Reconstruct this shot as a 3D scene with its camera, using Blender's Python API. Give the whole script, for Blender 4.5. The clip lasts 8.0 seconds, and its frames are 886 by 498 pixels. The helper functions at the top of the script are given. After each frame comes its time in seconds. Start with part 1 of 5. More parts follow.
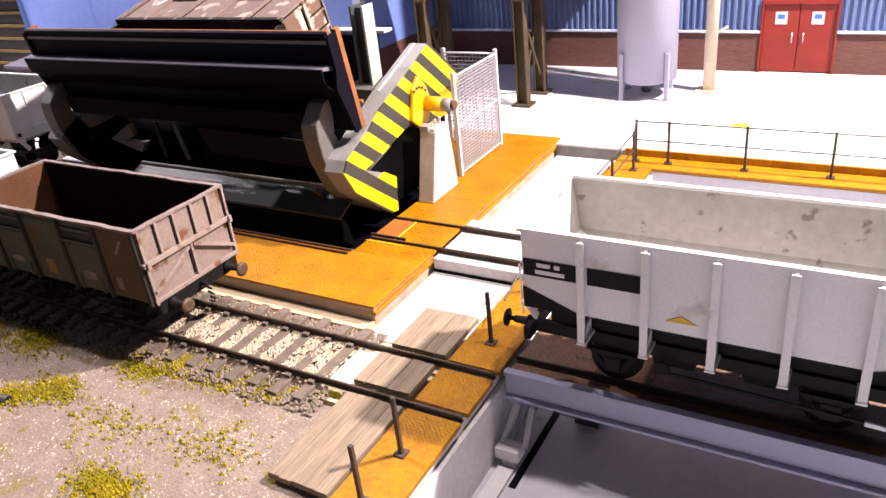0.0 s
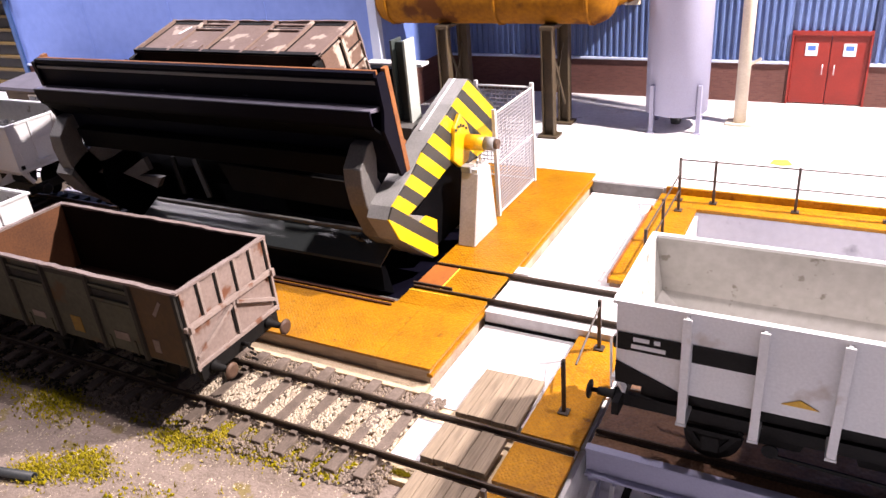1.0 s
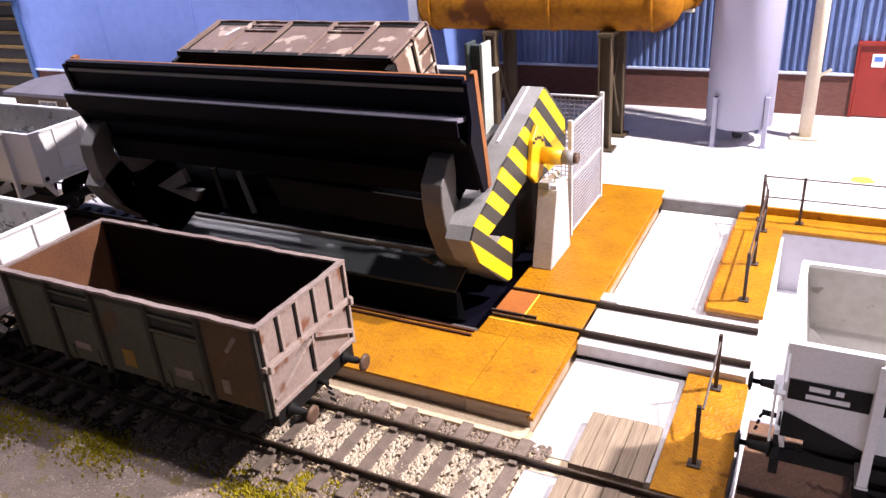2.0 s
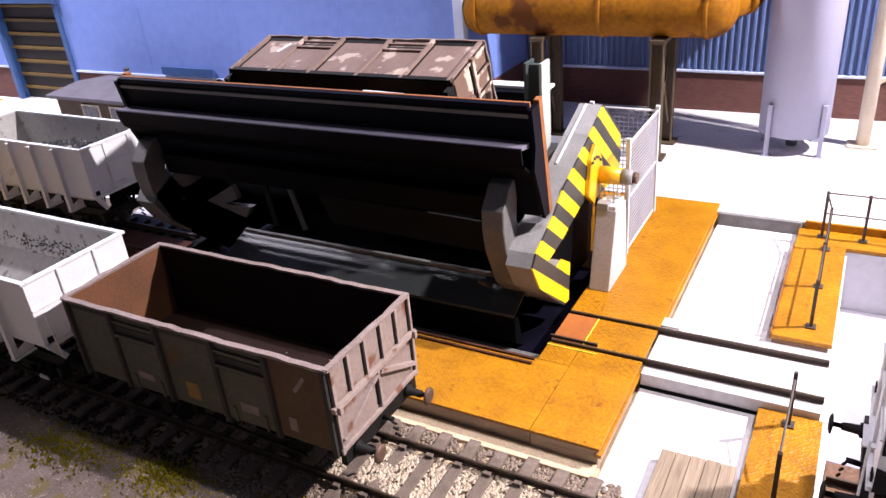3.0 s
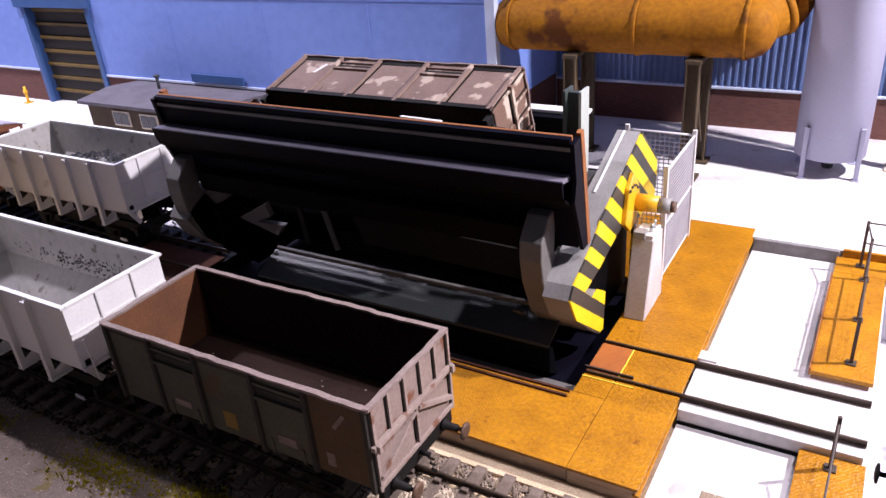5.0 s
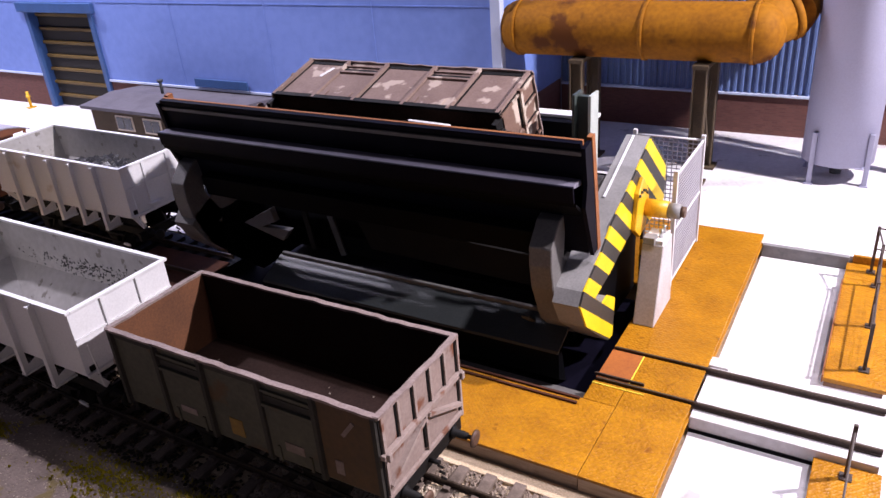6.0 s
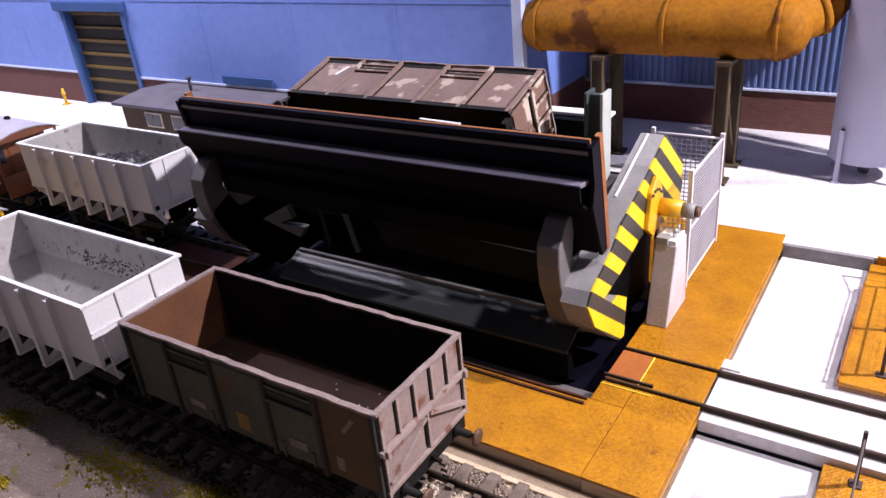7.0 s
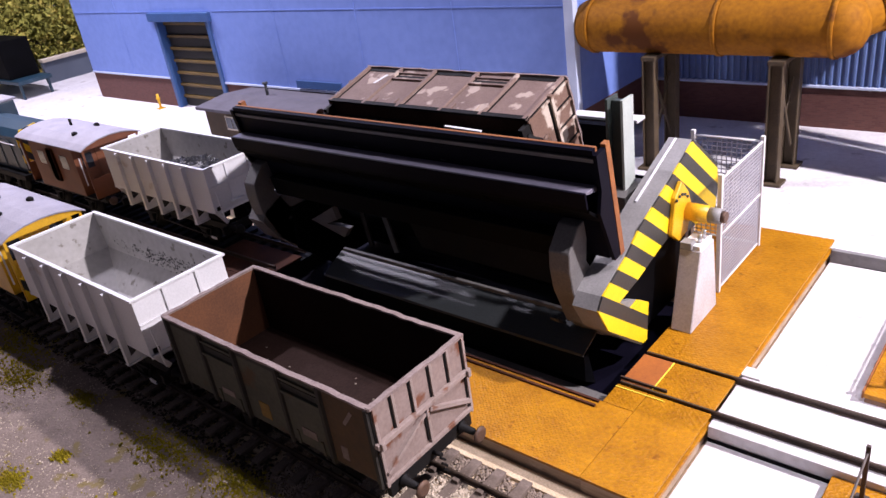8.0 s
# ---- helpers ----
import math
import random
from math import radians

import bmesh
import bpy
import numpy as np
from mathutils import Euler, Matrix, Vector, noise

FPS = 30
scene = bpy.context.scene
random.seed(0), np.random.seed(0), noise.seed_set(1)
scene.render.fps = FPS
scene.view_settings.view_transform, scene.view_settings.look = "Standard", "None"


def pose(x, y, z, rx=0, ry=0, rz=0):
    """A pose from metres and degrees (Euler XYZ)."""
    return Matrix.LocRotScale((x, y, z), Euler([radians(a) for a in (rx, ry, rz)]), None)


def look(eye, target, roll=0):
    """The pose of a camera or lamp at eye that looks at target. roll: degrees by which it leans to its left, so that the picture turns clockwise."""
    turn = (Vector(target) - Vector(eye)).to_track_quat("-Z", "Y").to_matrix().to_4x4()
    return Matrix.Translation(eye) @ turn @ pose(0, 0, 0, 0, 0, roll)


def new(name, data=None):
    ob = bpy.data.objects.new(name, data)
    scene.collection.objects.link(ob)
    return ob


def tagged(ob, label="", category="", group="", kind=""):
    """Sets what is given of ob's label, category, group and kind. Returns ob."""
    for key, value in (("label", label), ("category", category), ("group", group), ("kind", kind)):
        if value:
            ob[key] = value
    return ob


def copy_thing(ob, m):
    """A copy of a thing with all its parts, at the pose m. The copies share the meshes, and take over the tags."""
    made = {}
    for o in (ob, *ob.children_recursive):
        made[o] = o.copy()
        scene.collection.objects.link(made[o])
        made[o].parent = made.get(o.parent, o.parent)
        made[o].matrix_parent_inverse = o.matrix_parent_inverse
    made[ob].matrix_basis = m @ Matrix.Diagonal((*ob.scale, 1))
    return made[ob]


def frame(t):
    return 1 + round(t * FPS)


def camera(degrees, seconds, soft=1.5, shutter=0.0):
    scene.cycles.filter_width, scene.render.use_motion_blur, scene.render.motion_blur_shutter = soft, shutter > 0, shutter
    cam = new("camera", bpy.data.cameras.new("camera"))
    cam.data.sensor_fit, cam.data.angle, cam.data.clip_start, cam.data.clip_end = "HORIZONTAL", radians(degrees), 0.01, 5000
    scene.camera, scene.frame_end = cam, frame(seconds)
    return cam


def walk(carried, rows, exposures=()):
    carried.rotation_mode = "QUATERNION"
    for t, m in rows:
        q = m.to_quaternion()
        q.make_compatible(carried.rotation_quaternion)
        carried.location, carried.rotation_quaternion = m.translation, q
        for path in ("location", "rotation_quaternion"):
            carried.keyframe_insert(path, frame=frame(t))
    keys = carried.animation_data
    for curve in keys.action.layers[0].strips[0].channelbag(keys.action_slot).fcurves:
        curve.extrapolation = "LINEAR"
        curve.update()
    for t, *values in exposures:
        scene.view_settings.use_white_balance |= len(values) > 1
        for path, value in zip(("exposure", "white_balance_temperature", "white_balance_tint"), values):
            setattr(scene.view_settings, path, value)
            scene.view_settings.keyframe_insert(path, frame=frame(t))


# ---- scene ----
cam = camera(61.2, 8.0)
METRES, EYE, TILT, LEAN, TURN = 0.25, 0.208, 0.0, 0.0, 32.0
ROWS = [
    (0.0, 0.0, 0.0, 0.0, -2.95, -27.23, 5.74),
    (0.5, -0.0523, 0.0543, 0.0324, -4.0, -27.23, 5.31),
    (1.0, -0.1573, 0.1482, 0.0505, -4.58, -26.65, 4.83),
    (1.5, -0.2605, 0.2391, 0.0349, -5.13, -26.11, 4.35),
    (2.0, -0.3491, 0.3248, 0.0171, -5.28, -25.86, 4.08),
    (3.5, -0.4226, 0.3964, 0.1338, -2.71, -27.29, 4.8),
    (4.0, -0.4452, 0.3924, 0.1535, -2.3, -26.88, 4.39),
    (4.5, -0.4384, 0.4077, 0.143, -1.93, -27.16, 4.62),
    (5.0, -0.4474, 0.4278, 0.1448, -2.02, -27.01, 4.38),
    (6.5, -0.4634, 0.4451, 0.1349, -1.83, -26.39, 4.46),
    (7.0, -0.4118, 0.4408, 0.14, 0.6, -26.68, 5.07),
    (7.5, -0.321, 0.4245, 0.1589, 4.87, -26.58, 6.64),
    (8.0, -0.2426, 0.4061, 0.1628, 7.62, -26.26, 7.83),
]
walk(cam, [(t, pose(0, 0, EYE, TILT, LEAN, TURN) @ pose(METRES * x, METRES * y, METRES * z, 90 + pitch, roll, yaw)) for t, x, y, z, yaw, pitch, roll in ROWS],
     [(0.0, 0.0, 6850, 13), (2.0, -0.12, 6350, 13), (3.5, -0.28, 6150, 14), (4.5, -0.46, 6050, 16), (8.0, -0.58, 6000, 18)])

# ---------------------------------------------------------------- light
world = bpy.data.worlds.new("hall")
scene.world = world
world.use_nodes = True
world.node_tree.nodes["Background"].inputs[0].default_value = (0.72, 0.68, 0.86, 1)
world.node_tree.nodes["Background"].inputs[1].default_value = 0.13


def lamp(name, place, target, watts, size, spread, colour):
    data = bpy.data.lights.new(name, "SPOT")
    data.energy, data.shadow_soft_size, data.color = watts, size, colour
    data.spot_size, data.spot_blend = radians(spread), 0.75
    ob = new(name, data)
    ob.matrix_world = look(place, target)
    return ob


lamp("spot_lamp", (0.25, 0.57, 0.55), (-0.30, 0.34, 0.0), 70.0, 0.012, 130, (1.0, 0.90, 0.88))
lamp("spot_lamp", (-0.96, 0.38, 0.75), (-0.75, 0.48, 0.0), 32.0, 0.016, 150, (1.0, 0.92, 1.0))
# Unseen extra lamp, added with a narrow cone to brighten boards and pit side.
lamp("spot_lamp", (0.06, 0.33, 0.85), (-0.06, 0.25, 0.0), 26.0, 0.02, 54, (1.0, 0.90, 0.92))
lamp("spot_lamp", (-1.35, 0.46, 0.76), (-1.4, 0.52, 0.0), 42.0, 0.014, 150, (1.0, 0.92, 1.0))


# ---------------------------------------------------------------- materials
def socket(node, name):
    return node.inputs[name]


def mat(name, a, b=None, rough=0.6, metal=0.0, fine=900.0, coarse=60.0, bump=0.15, mix=0.5, c=None, cmix=0.0, cscale=120.0, spec=0.5, stretch=None):
    """Two-scale mottled paint: colour a to b over coarse and fine noise, with patches of c."""
    m = bpy.data.materials.new(name)
    m.use_nodes = True
    nt = m.node_tree
    nd, ln = nt.nodes, nt.links
    bs = nd["Principled BSDF"]
    b = b or tuple(v * 0.7 for v in a)
    co = nd.new("ShaderNodeTexCoord")
    n1, n2 = nd.new("ShaderNodeTexNoise"), nd.new("ShaderNodeTexNoise")
    vec = co.outputs["Object"]
    if stretch:
        mp = nd.new("ShaderNodeMapping")
        mp.inputs["Scale"].default_value = stretch
        ln.new(vec, mp.inputs["Vector"])
        vec = mp.outputs[0]
    for n, s, d in ((n1, coarse, 5.0), (n2, fine, 3.0)):
        n.inputs["Scale"].default_value, n.inputs["Detail"].default_value = s, d
        ln.new(vec, n.inputs["Vector"])
    add = nd.new("ShaderNodeMath")
    add.operation = "ADD"
    ln.new(n1.outputs["Fac"], add.inputs[0])
    ln.new(n2.outputs["Fac"], add.inputs[1])
    ramp = nd.new("ShaderNodeMapRange")
    ramp.inputs["From Min"].default_value, ramp.inputs["From Max"].default_value = 1.0 - mix * 0.5, 1.0 + mix * 0.5
    ln.new(add.outputs[0], ramp.inputs["Value"])
    mx = nd.new("ShaderNodeMix")
    mx.data_type = "RGBA"
    mx.inputs["A"].default_value, mx.inputs["B"].default_value = (*a, 1), (*b, 1)
    mx_a = [s for s in mx.inputs if s.type == "RGBA"]
    mx_a[0].default_value, mx_a[1].default_value = (*a, 1), (*b, 1)
    ln.new(ramp.outputs[0], mx.inputs[0])
    out = [s for s in mx.outputs if s.type == "RGBA"][0]
    if c:
        n3 = nd.new("ShaderNodeTexNoise")
        n3.inputs["Scale"].default_value, n3.inputs["Detail"].default_value = cscale, 6.0
        ln.new(co.outputs["Object"], n3.inputs["Vector"])
        r3 = nd.new("ShaderNodeMapRange")
        r3.inputs["From Min"].default_value, r3.inputs["From Max"].default_value = 0.62 - cmix * 0.3, 0.68 - cmix * 0.3
        ln.new(n3.outputs["Fac"], r3.inputs["Value"])
        m2 = nd.new("ShaderNodeMix")
        m2.data_type = "RGBA"
        q = [s for s in m2.inputs if s.type == "RGBA"]
        q[1].default_value = (*c, 1)
        ln.new(out, q[0])
        ln.new(r3.outputs[0], m2.inputs[0])
        out = [s for s in m2.outputs if s.type == "RGBA"][0]
    ln.new(out, bs.inputs["Base Color"])
    bs.inputs["Roughness"].default_value, bs.inputs["Metallic"].default_value, bs.inputs["Specular IOR Level"].default_value = rough, metal, spec
    if bump:
        bp = nd.new("ShaderNodeBump")
        bp.inputs["Strength"].default_value, bp.inputs["Distance"].default_value = bump, 0.0006
        ln.new(n2.outputs["Fac"], bp.inputs["Height"])
        ln.new(bp.outputs[0], bs.inputs["Normal"])
    return m


def chequer(m, scale):
    """Adds the raised lozenges of chequer plate to a material's relief."""
    nt = m.node_tree
    nd, ln = nt.nodes, nt.links
    co = nd.new("ShaderNodeTexCoord")
    mp = nd.new("ShaderNodeMapping")
    mp.inputs["Rotation"].default_value = (0, 0, radians(45))
    ln.new(co.outputs["Object"], mp.inputs["Vector"])
    ck = nd.new("ShaderNodeTexVoronoi")
    ck.inputs["Scale"].default_value = scale
    ck.inputs["Randomness"].default_value = 0.6
    ln.new(mp.outputs[0], ck.inputs["Vector"])
    bp = nd.new("ShaderNodeBump")
    bp.inputs["Strength"].default_value, bp.inputs["Distance"].default_value = 0.6, 0.0007
    ln.new(ck.outputs["Distance"], bp.inputs["Height"])
    old = [n for n in nd if n.type == "BUMP" and n != bp][0]
    ln.new(old.outputs[0], bp.inputs["Normal"])
    ln.new(bp.outputs[0], nd["Principled BSDF"].inputs["Normal"])
    return m


def stripes(name, a, b, direction, pitch, shift=0.0):
    """Painted hazard bands across a surface, in the object's own axes, with chipped edges."""
    m = mat(name, a, tuple(v * 0.85 for v in a), rough=0.45)
    nt = m.node_tree
    nd, ln = nt.nodes, nt.links
    co = nd.new("ShaderNodeTexCoord")
    dt = nd.new("ShaderNodeVectorMath")
    dt.operation = "DOT_PRODUCT"
    dt.inputs[1].default_value = direction
    ln.new(co.outputs["Object"], dt.inputs[0])
    ad = nd.new("ShaderNodeMath")
    ad.operation = "MULTIPLY_ADD"
    ad.inputs[1].default_value, ad.inputs[2].default_value = 1.0 / pitch, 50 + shift
    ln.new(dt.outputs["Value"], ad.inputs[0])
    fr = nd.new("ShaderNodeMath")
    fr.operation = "FRACT"
    ln.new(ad.outputs[0], fr.inputs[0])
    gt = nd.new("ShaderNodeMath")
    gt.operation = "GREATER_THAN"
    gt.inputs[1].default_value = 0.5
    ln.new(fr.outputs[0], gt.inputs[0])
    bs = nd["Principled BSDF"]
    old = bs.inputs["Base Color"].links[0].from_socket
    mx = nd.new("ShaderNodeMix")
    mx.data_type = "RGBA"
    q = [s for s in mx.inputs if s.type == "RGBA"]
    q[1].default_value = (*b, 1)
    ln.new(old, q[0])
    ln.new(gt.outputs[0], mx.inputs[0])
    ln.new([s for s in mx.outputs if s.type == "RGBA"][0], bs.inputs["Base Color"])
    return m


def brickwork(name, a, b, joint, length, height):
    m = mat(name, a, b, rough=0.85)
    nt = m.node_tree
    nd, ln = nt.nodes, nt.links
    co = nd.new("ShaderNodeTexCoord")
    mp = nd.new("ShaderNodeMapping")
    mp.inputs["Rotation"].default_value = (radians(90), 0, 0)
    ln.new(co.outputs["Object"], mp.inputs["Vector"])
    bk = nd.new("ShaderNodeTexBrick")
    bk.inputs["Scale"].default_value = 1.0
    bk.inputs["Brick Width"].default_value, bk.inputs["Row Height"].default_value = length, height
    bk.inputs["Mortar Size"].default_value = height * 0.08
    bk.inputs["Color1"].default_value, bk.inputs["Color2"].default_value, bk.inputs["Mortar"].default_value = (*a, 1), (*b, 1), (*joint, 1)
    ln.new(mp.outputs[0], bk.inputs["Vector"])
    ln.new(bk.outputs["Color"], nd["Principled BSDF"].inputs["Base Color"])
    return m


M_CONC = mat("pale_concrete", (0.74, 0.72, 0.73), (0.5, 0.48, 0.49), rough=0.9, coarse=30, fine=300, mix=1.0, bump=0.15, c=(0.42, 0.4, 0.4), cmix=-0.05, cscale=55)
M_GREYC = mat("grey_concrete", (0.24, 0.23, 0.23), (0.13, 0.125, 0.125), rough=0.9, coarse=130, fine=400, mix=1.1, bump=0.5)
M_PIT = mat("pit_floor_paint", (0.56, 0.55, 0.6), (0.44, 0.43, 0.48), rough=0.5, coarse=16, fine=200, mix=0.9, c=(0.27, 0.265, 0.3), cmix=0.05, cscale=30)
M_DECK = chequer(mat("rusty_chequer_plate", (0.54, 0.24, 0.001), (0.17, 0.056, 0.001), rough=0.45, coarse=55, fine=420, bump=0.5, mix=1.3, spec=0.35, c=(0.2, 0.07, 0.002), cmix=-0.15, cscale=120), 620)
M_RUSTDECK = mat("dark_rust_plate", (0.09, 0.032, 0.015), (0.045, 0.016, 0.009), rough=0.8, coarse=50, spec=0.2)
M_BROWNDECK = chequer(mat("brown_chequer_plate", (0.19, 0.095, 0.05), (0.1, 0.048, 0.026), rough=0.6, coarse=60), 420)
M_REDPLATE = mat("red_oxide_plate", (0.42, 0.13, 0.015), (0.22, 0.06, 0.012), rough=0.7, coarse=120, mix=1.1)
M_WOODEDGE = mat("weathered_timber_edge", (0.62, 0.5, 0.38), (0.3, 0.21, 0.15), rough=0.85, coarse=160, mix=1.0, stretch=(0.12, 0.6, 1), c=(0.55, 0.45, 0.36), cmix=0.1, cscale=40)
M_PLANK = mat("grey_brown_planks", (0.36, 0.275, 0.19), (0.13, 0.095, 0.065), rough=0.85, coarse=420, fine=1500, bump=0.7, mix=1.0, stretch=(1, 0.06, 1))
M_SLEEPER = mat("grey_brown_sleeper", (0.23, 0.175, 0.14), (0.075, 0.057, 0.045), rough=0.9, coarse=160, mix=1.0)
M_RAIL = mat("rusty_rail", (0.06, 0.036, 0.024), (0.03, 0.018, 0.013), rough=0.7)
M_RAILHEAD = mat("worn_rail_head", (0.12, 0.088, 0.066), (0.06, 0.043, 0.032), rough=0.45, metal=0.4)
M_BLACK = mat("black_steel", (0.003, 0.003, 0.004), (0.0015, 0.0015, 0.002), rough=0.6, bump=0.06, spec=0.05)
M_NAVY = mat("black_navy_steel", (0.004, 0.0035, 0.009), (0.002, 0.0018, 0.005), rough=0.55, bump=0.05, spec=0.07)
M_DGREY = mat("dark_grey_steel", (0.045, 0.05, 0.055), (0.025, 0.028, 0.031), rough=0.5, coarse=30)
M_GREY = mat("grey_machine_paint", (0.15, 0.142, 0.135), (0.1, 0.094, 0.09), rough=0.55, coarse=50)
M_LGREY = mat("light_grey_paint", (0.27, 0.26, 0.255), (0.2, 0.195, 0.19), rough=0.55)
M_GREEN = mat("grey_green_paint", (0.05, 0.065, 0.06), (0.035, 0.045, 0.04), rough=0.5)
M_PALEGREEN = mat("pale_grey_green_paint", (0.42, 0.46, 0.42), (0.34, 0.37, 0.34), rough=0.55)
M_RUSTEDGE = mat("bright_rust", (0.34, 0.12, 0.025), (0.15, 0.05, 0.018), rough=0.8, coarse=120, mix=0.9)
M_YEL = mat("yellow_paint", (0.75, 0.43, 0.006), (0.6, 0.32, 0.006), rough=0.42)
# Near wagon's side: dirty paint, darkened further for the shade it stands in.
M_WAG = mat("dirty_olive_grey_shaded_side", (0.095, 0.092, 0.062), (0.03, 0.028, 0.019), rough=0.75, coarse=45, fine=420, mix=1.3, c=(0.075, 0.04, 0.014), cmix=0.1, cscale=38)
# End rails and ribs coloured paler than their panel, as lit relief.
M_WAGEND = mat("dusty_pink_grey_lit_rail", (0.34, 0.27, 0.24), (0.22, 0.165, 0.14), rough=0.8, coarse=60, fine=600, mix=0.9, c=(0.16, 0.07, 0.04), cmix=0.2, cscale=80)
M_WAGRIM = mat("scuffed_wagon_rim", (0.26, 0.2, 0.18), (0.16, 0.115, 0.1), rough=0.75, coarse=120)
# Side linings near black: the unlit inside is put into the colour.
M_WAGIN = mat("rusty_shaded_wagon_inside", (0.018, 0.011, 0.009), (0.008, 0.005, 0.0045), rough=0.9, coarse=40, mix=0.9, spec=0.1)
M_WAG2 = mat("rust_patched_wagon", (0.25, 0.17, 0.14), (0.11, 0.066, 0.05), rough=0.75, coarse=60, mix=1.2, bump=0.05, c=(0.42, 0.33, 0.27), cmix=0.1, cscale=85)
M_APRON = mat("worn_grey_apron", (0.042, 0.048, 0.05), (0.018, 0.021, 0.022), rough=0.5, coarse=25, mix=1.0)
# End panel coloured darker than its rails, standing for relief shading.
M_ENDPANEL = mat("dusty_brown_shaded_panel", (0.3, 0.23, 0.2), (0.17, 0.12, 0.1), rough=0.8, coarse=70, fine=600, mix=1.0, c=(0.15, 0.055, 0.025), cmix=0.15, cscale=70)
M_WAG2END = mat("flaking_wagon_end", (0.2, 0.12, 0.085), (0.11, 0.06, 0.04), rough=0.8, coarse=80, mix=0.9, c=(0.5, 0.42, 0.34), cmix=0.4, cscale=70)
M_FARWALL = mat("blue_grey_render", (0.12, 0.14, 0.18), (0.085, 0.1, 0.13), rough=0.9, coarse=20)
M_SHELF = mat("violet_black_shelf", (0.17, 0.16, 0.2), (0.11, 0.1, 0.13), rough=0.4, coarse=40)
# End lining bright and floor between: light inside the wagon, painted in.
M_WAGBACK = mat("lit_rust_brown_lining", (0.19, 0.072, 0.026), (0.075, 0.03, 0.014), rough=0.85, coarse=50, mix=1.1)
M_WAGFLOOR = mat("dusty_half_lit_wagon_floor", (0.06, 0.034, 0.026), (0.022, 0.013, 0.01), rough=0.9, coarse=60, mix=1.0, spec=0.12)
M_RUSTPATCH = mat("rust_brown_panel", (0.11, 0.055, 0.018), (0.04, 0.024, 0.012), rough=0.8, coarse=50, fine=420, mix=1.4)
# Near wagon's side ribs: their shadow lines are put into a dark colour.
M_RIB = mat("shaded_rib", (0.03, 0.026, 0.02), (0.014, 0.012, 0.01), rough=0.8, coarse=80)
# Sooty underframes; also the black of the painted shade strips on the wagons.
M_FRAME = mat("sooty_underframe_and_shade", (0.01, 0.009, 0.0085), (0.005, 0.0045, 0.0045), rough=0.7, spec=0.2)
M_BUFFER = mat("rusty_buffer", (0.14, 0.08, 0.05), (0.07, 0.04, 0.03), rough=0.6, metal=0.3)
M_HOP = mat("white_hopper_paint", (0.78, 0.78, 0.79), (0.68, 0.68, 0.69), rough=0.5, coarse=30, bump=0.05, c=(0.55, 0.5, 0.46), cmix=-0.05, cscale=40)
M_HOPIN = mat("scraped_hopper_inside", (0.56, 0.545, 0.53), (0.33, 0.315, 0.29), rough=0.8, coarse=28, fine=260, mix=1.3, c=(0.24, 0.22, 0.19), cmix=-0.02, cscale=150)
M_COAL = mat("coal", (0.03, 0.03, 0.035), (0.012, 0.012, 0.014), rough=0.4)
M_BLUE = mat("blue_cladding", (0.18, 0.265, 0.62), (0.15, 0.23, 0.56), rough=0.6, coarse=9, fine=120, bump=0.03)
M_BLUED = mat("blue_door_trim", (0.04, 0.1, 0.27), (0.03, 0.075, 0.2), rough=0.5)
M_CORR = mat("blue_corrugated_sheet", (0.12, 0.18, 0.36), (0.09, 0.135, 0.29), rough=0.45, coarse=40, bump=0.05)
M_PALEBLUE = mat("pale_flashing", (0.55, 0.6, 0.75), (0.46, 0.52, 0.68), rough=0.5)
M_BRICK = brickwork("red_brown_brick", (0.135, 0.053, 0.042), (0.1, 0.038, 0.031), (0.12, 0.06, 0.05), 0.0052, 0.0017)
M_DOOR = mat("red_door_paint", (0.24, 0.016, 0.009), (0.18, 0.011, 0.007), rough=0.5, coarse=40)
M_STEEL = mat("bright_steel", (0.6, 0.6, 0.6), (0.5, 0.5, 0.5), rough=0.3, metal=0.9)
M_SIGN = mat("white_sign", (0.75, 0.75, 0.78), (0.68, 0.68, 0.72), rough=0.5, bump=0)
M_SIGNB = mat("blue_sign_ink", (0.05, 0.15, 0.5), (0.05, 0.13, 0.45), rough=0.5, bump=0)
M_TANK = mat("orange_rust_tank", (0.38, 0.155, 0.001), (0.11, 0.032, 0.001), rough=0.75, coarse=34, fine=260, mix=1.3, bump=0.35, spec=0.2, c=(0.1, 0.03, 0.002), cmix=0.15, cscale=28)
M_LEG = mat("olive_brown_steel", (0.085, 0.058, 0.028), (0.045, 0.03, 0.016), rough=0.7)
M_SILO = mat("pale_silo", (0.37, 0.37, 0.5), (0.33, 0.33, 0.45), rough=0.6, coarse=12, bump=0.02)
M_CREAM = mat("cream_post", (0.66, 0.58, 0.47), (0.55, 0.47, 0.36), rough=0.6)
M_ROOF = mat("felt_roof", (0.11, 0.1, 0.12), (0.075, 0.068, 0.082), rough=0.9)
M_HUT = mat("brown_hut_wall", (0.08, 0.052, 0.026), (0.045, 0.03, 0.016), rough=0.85)
M_SHUT = mat("ochre_shutter", (0.14, 0.085, 0.014), (0.08, 0.048, 0.01), rough=0.6)
M_SHUTD = mat("dark_shutter", (0.012, 0.01, 0.008), (0.008, 0.006, 0.005), rough=0.7)
M_BAUX = mat("bauxite_van_paint", (0.2, 0.06, 0.012), (0.12, 0.035, 0.01), rough=0.6, coarse=80, mix=0.9)
M_VANROOF = mat("grey_van_roof", (0.34, 0.32, 0.36), (0.25, 0.24, 0.27), rough=0.7)
M_LOCO = mat("blue_loco_paint", (0.014, 0.045, 0.075), (0.009, 0.03, 0.05), rough=0.45)
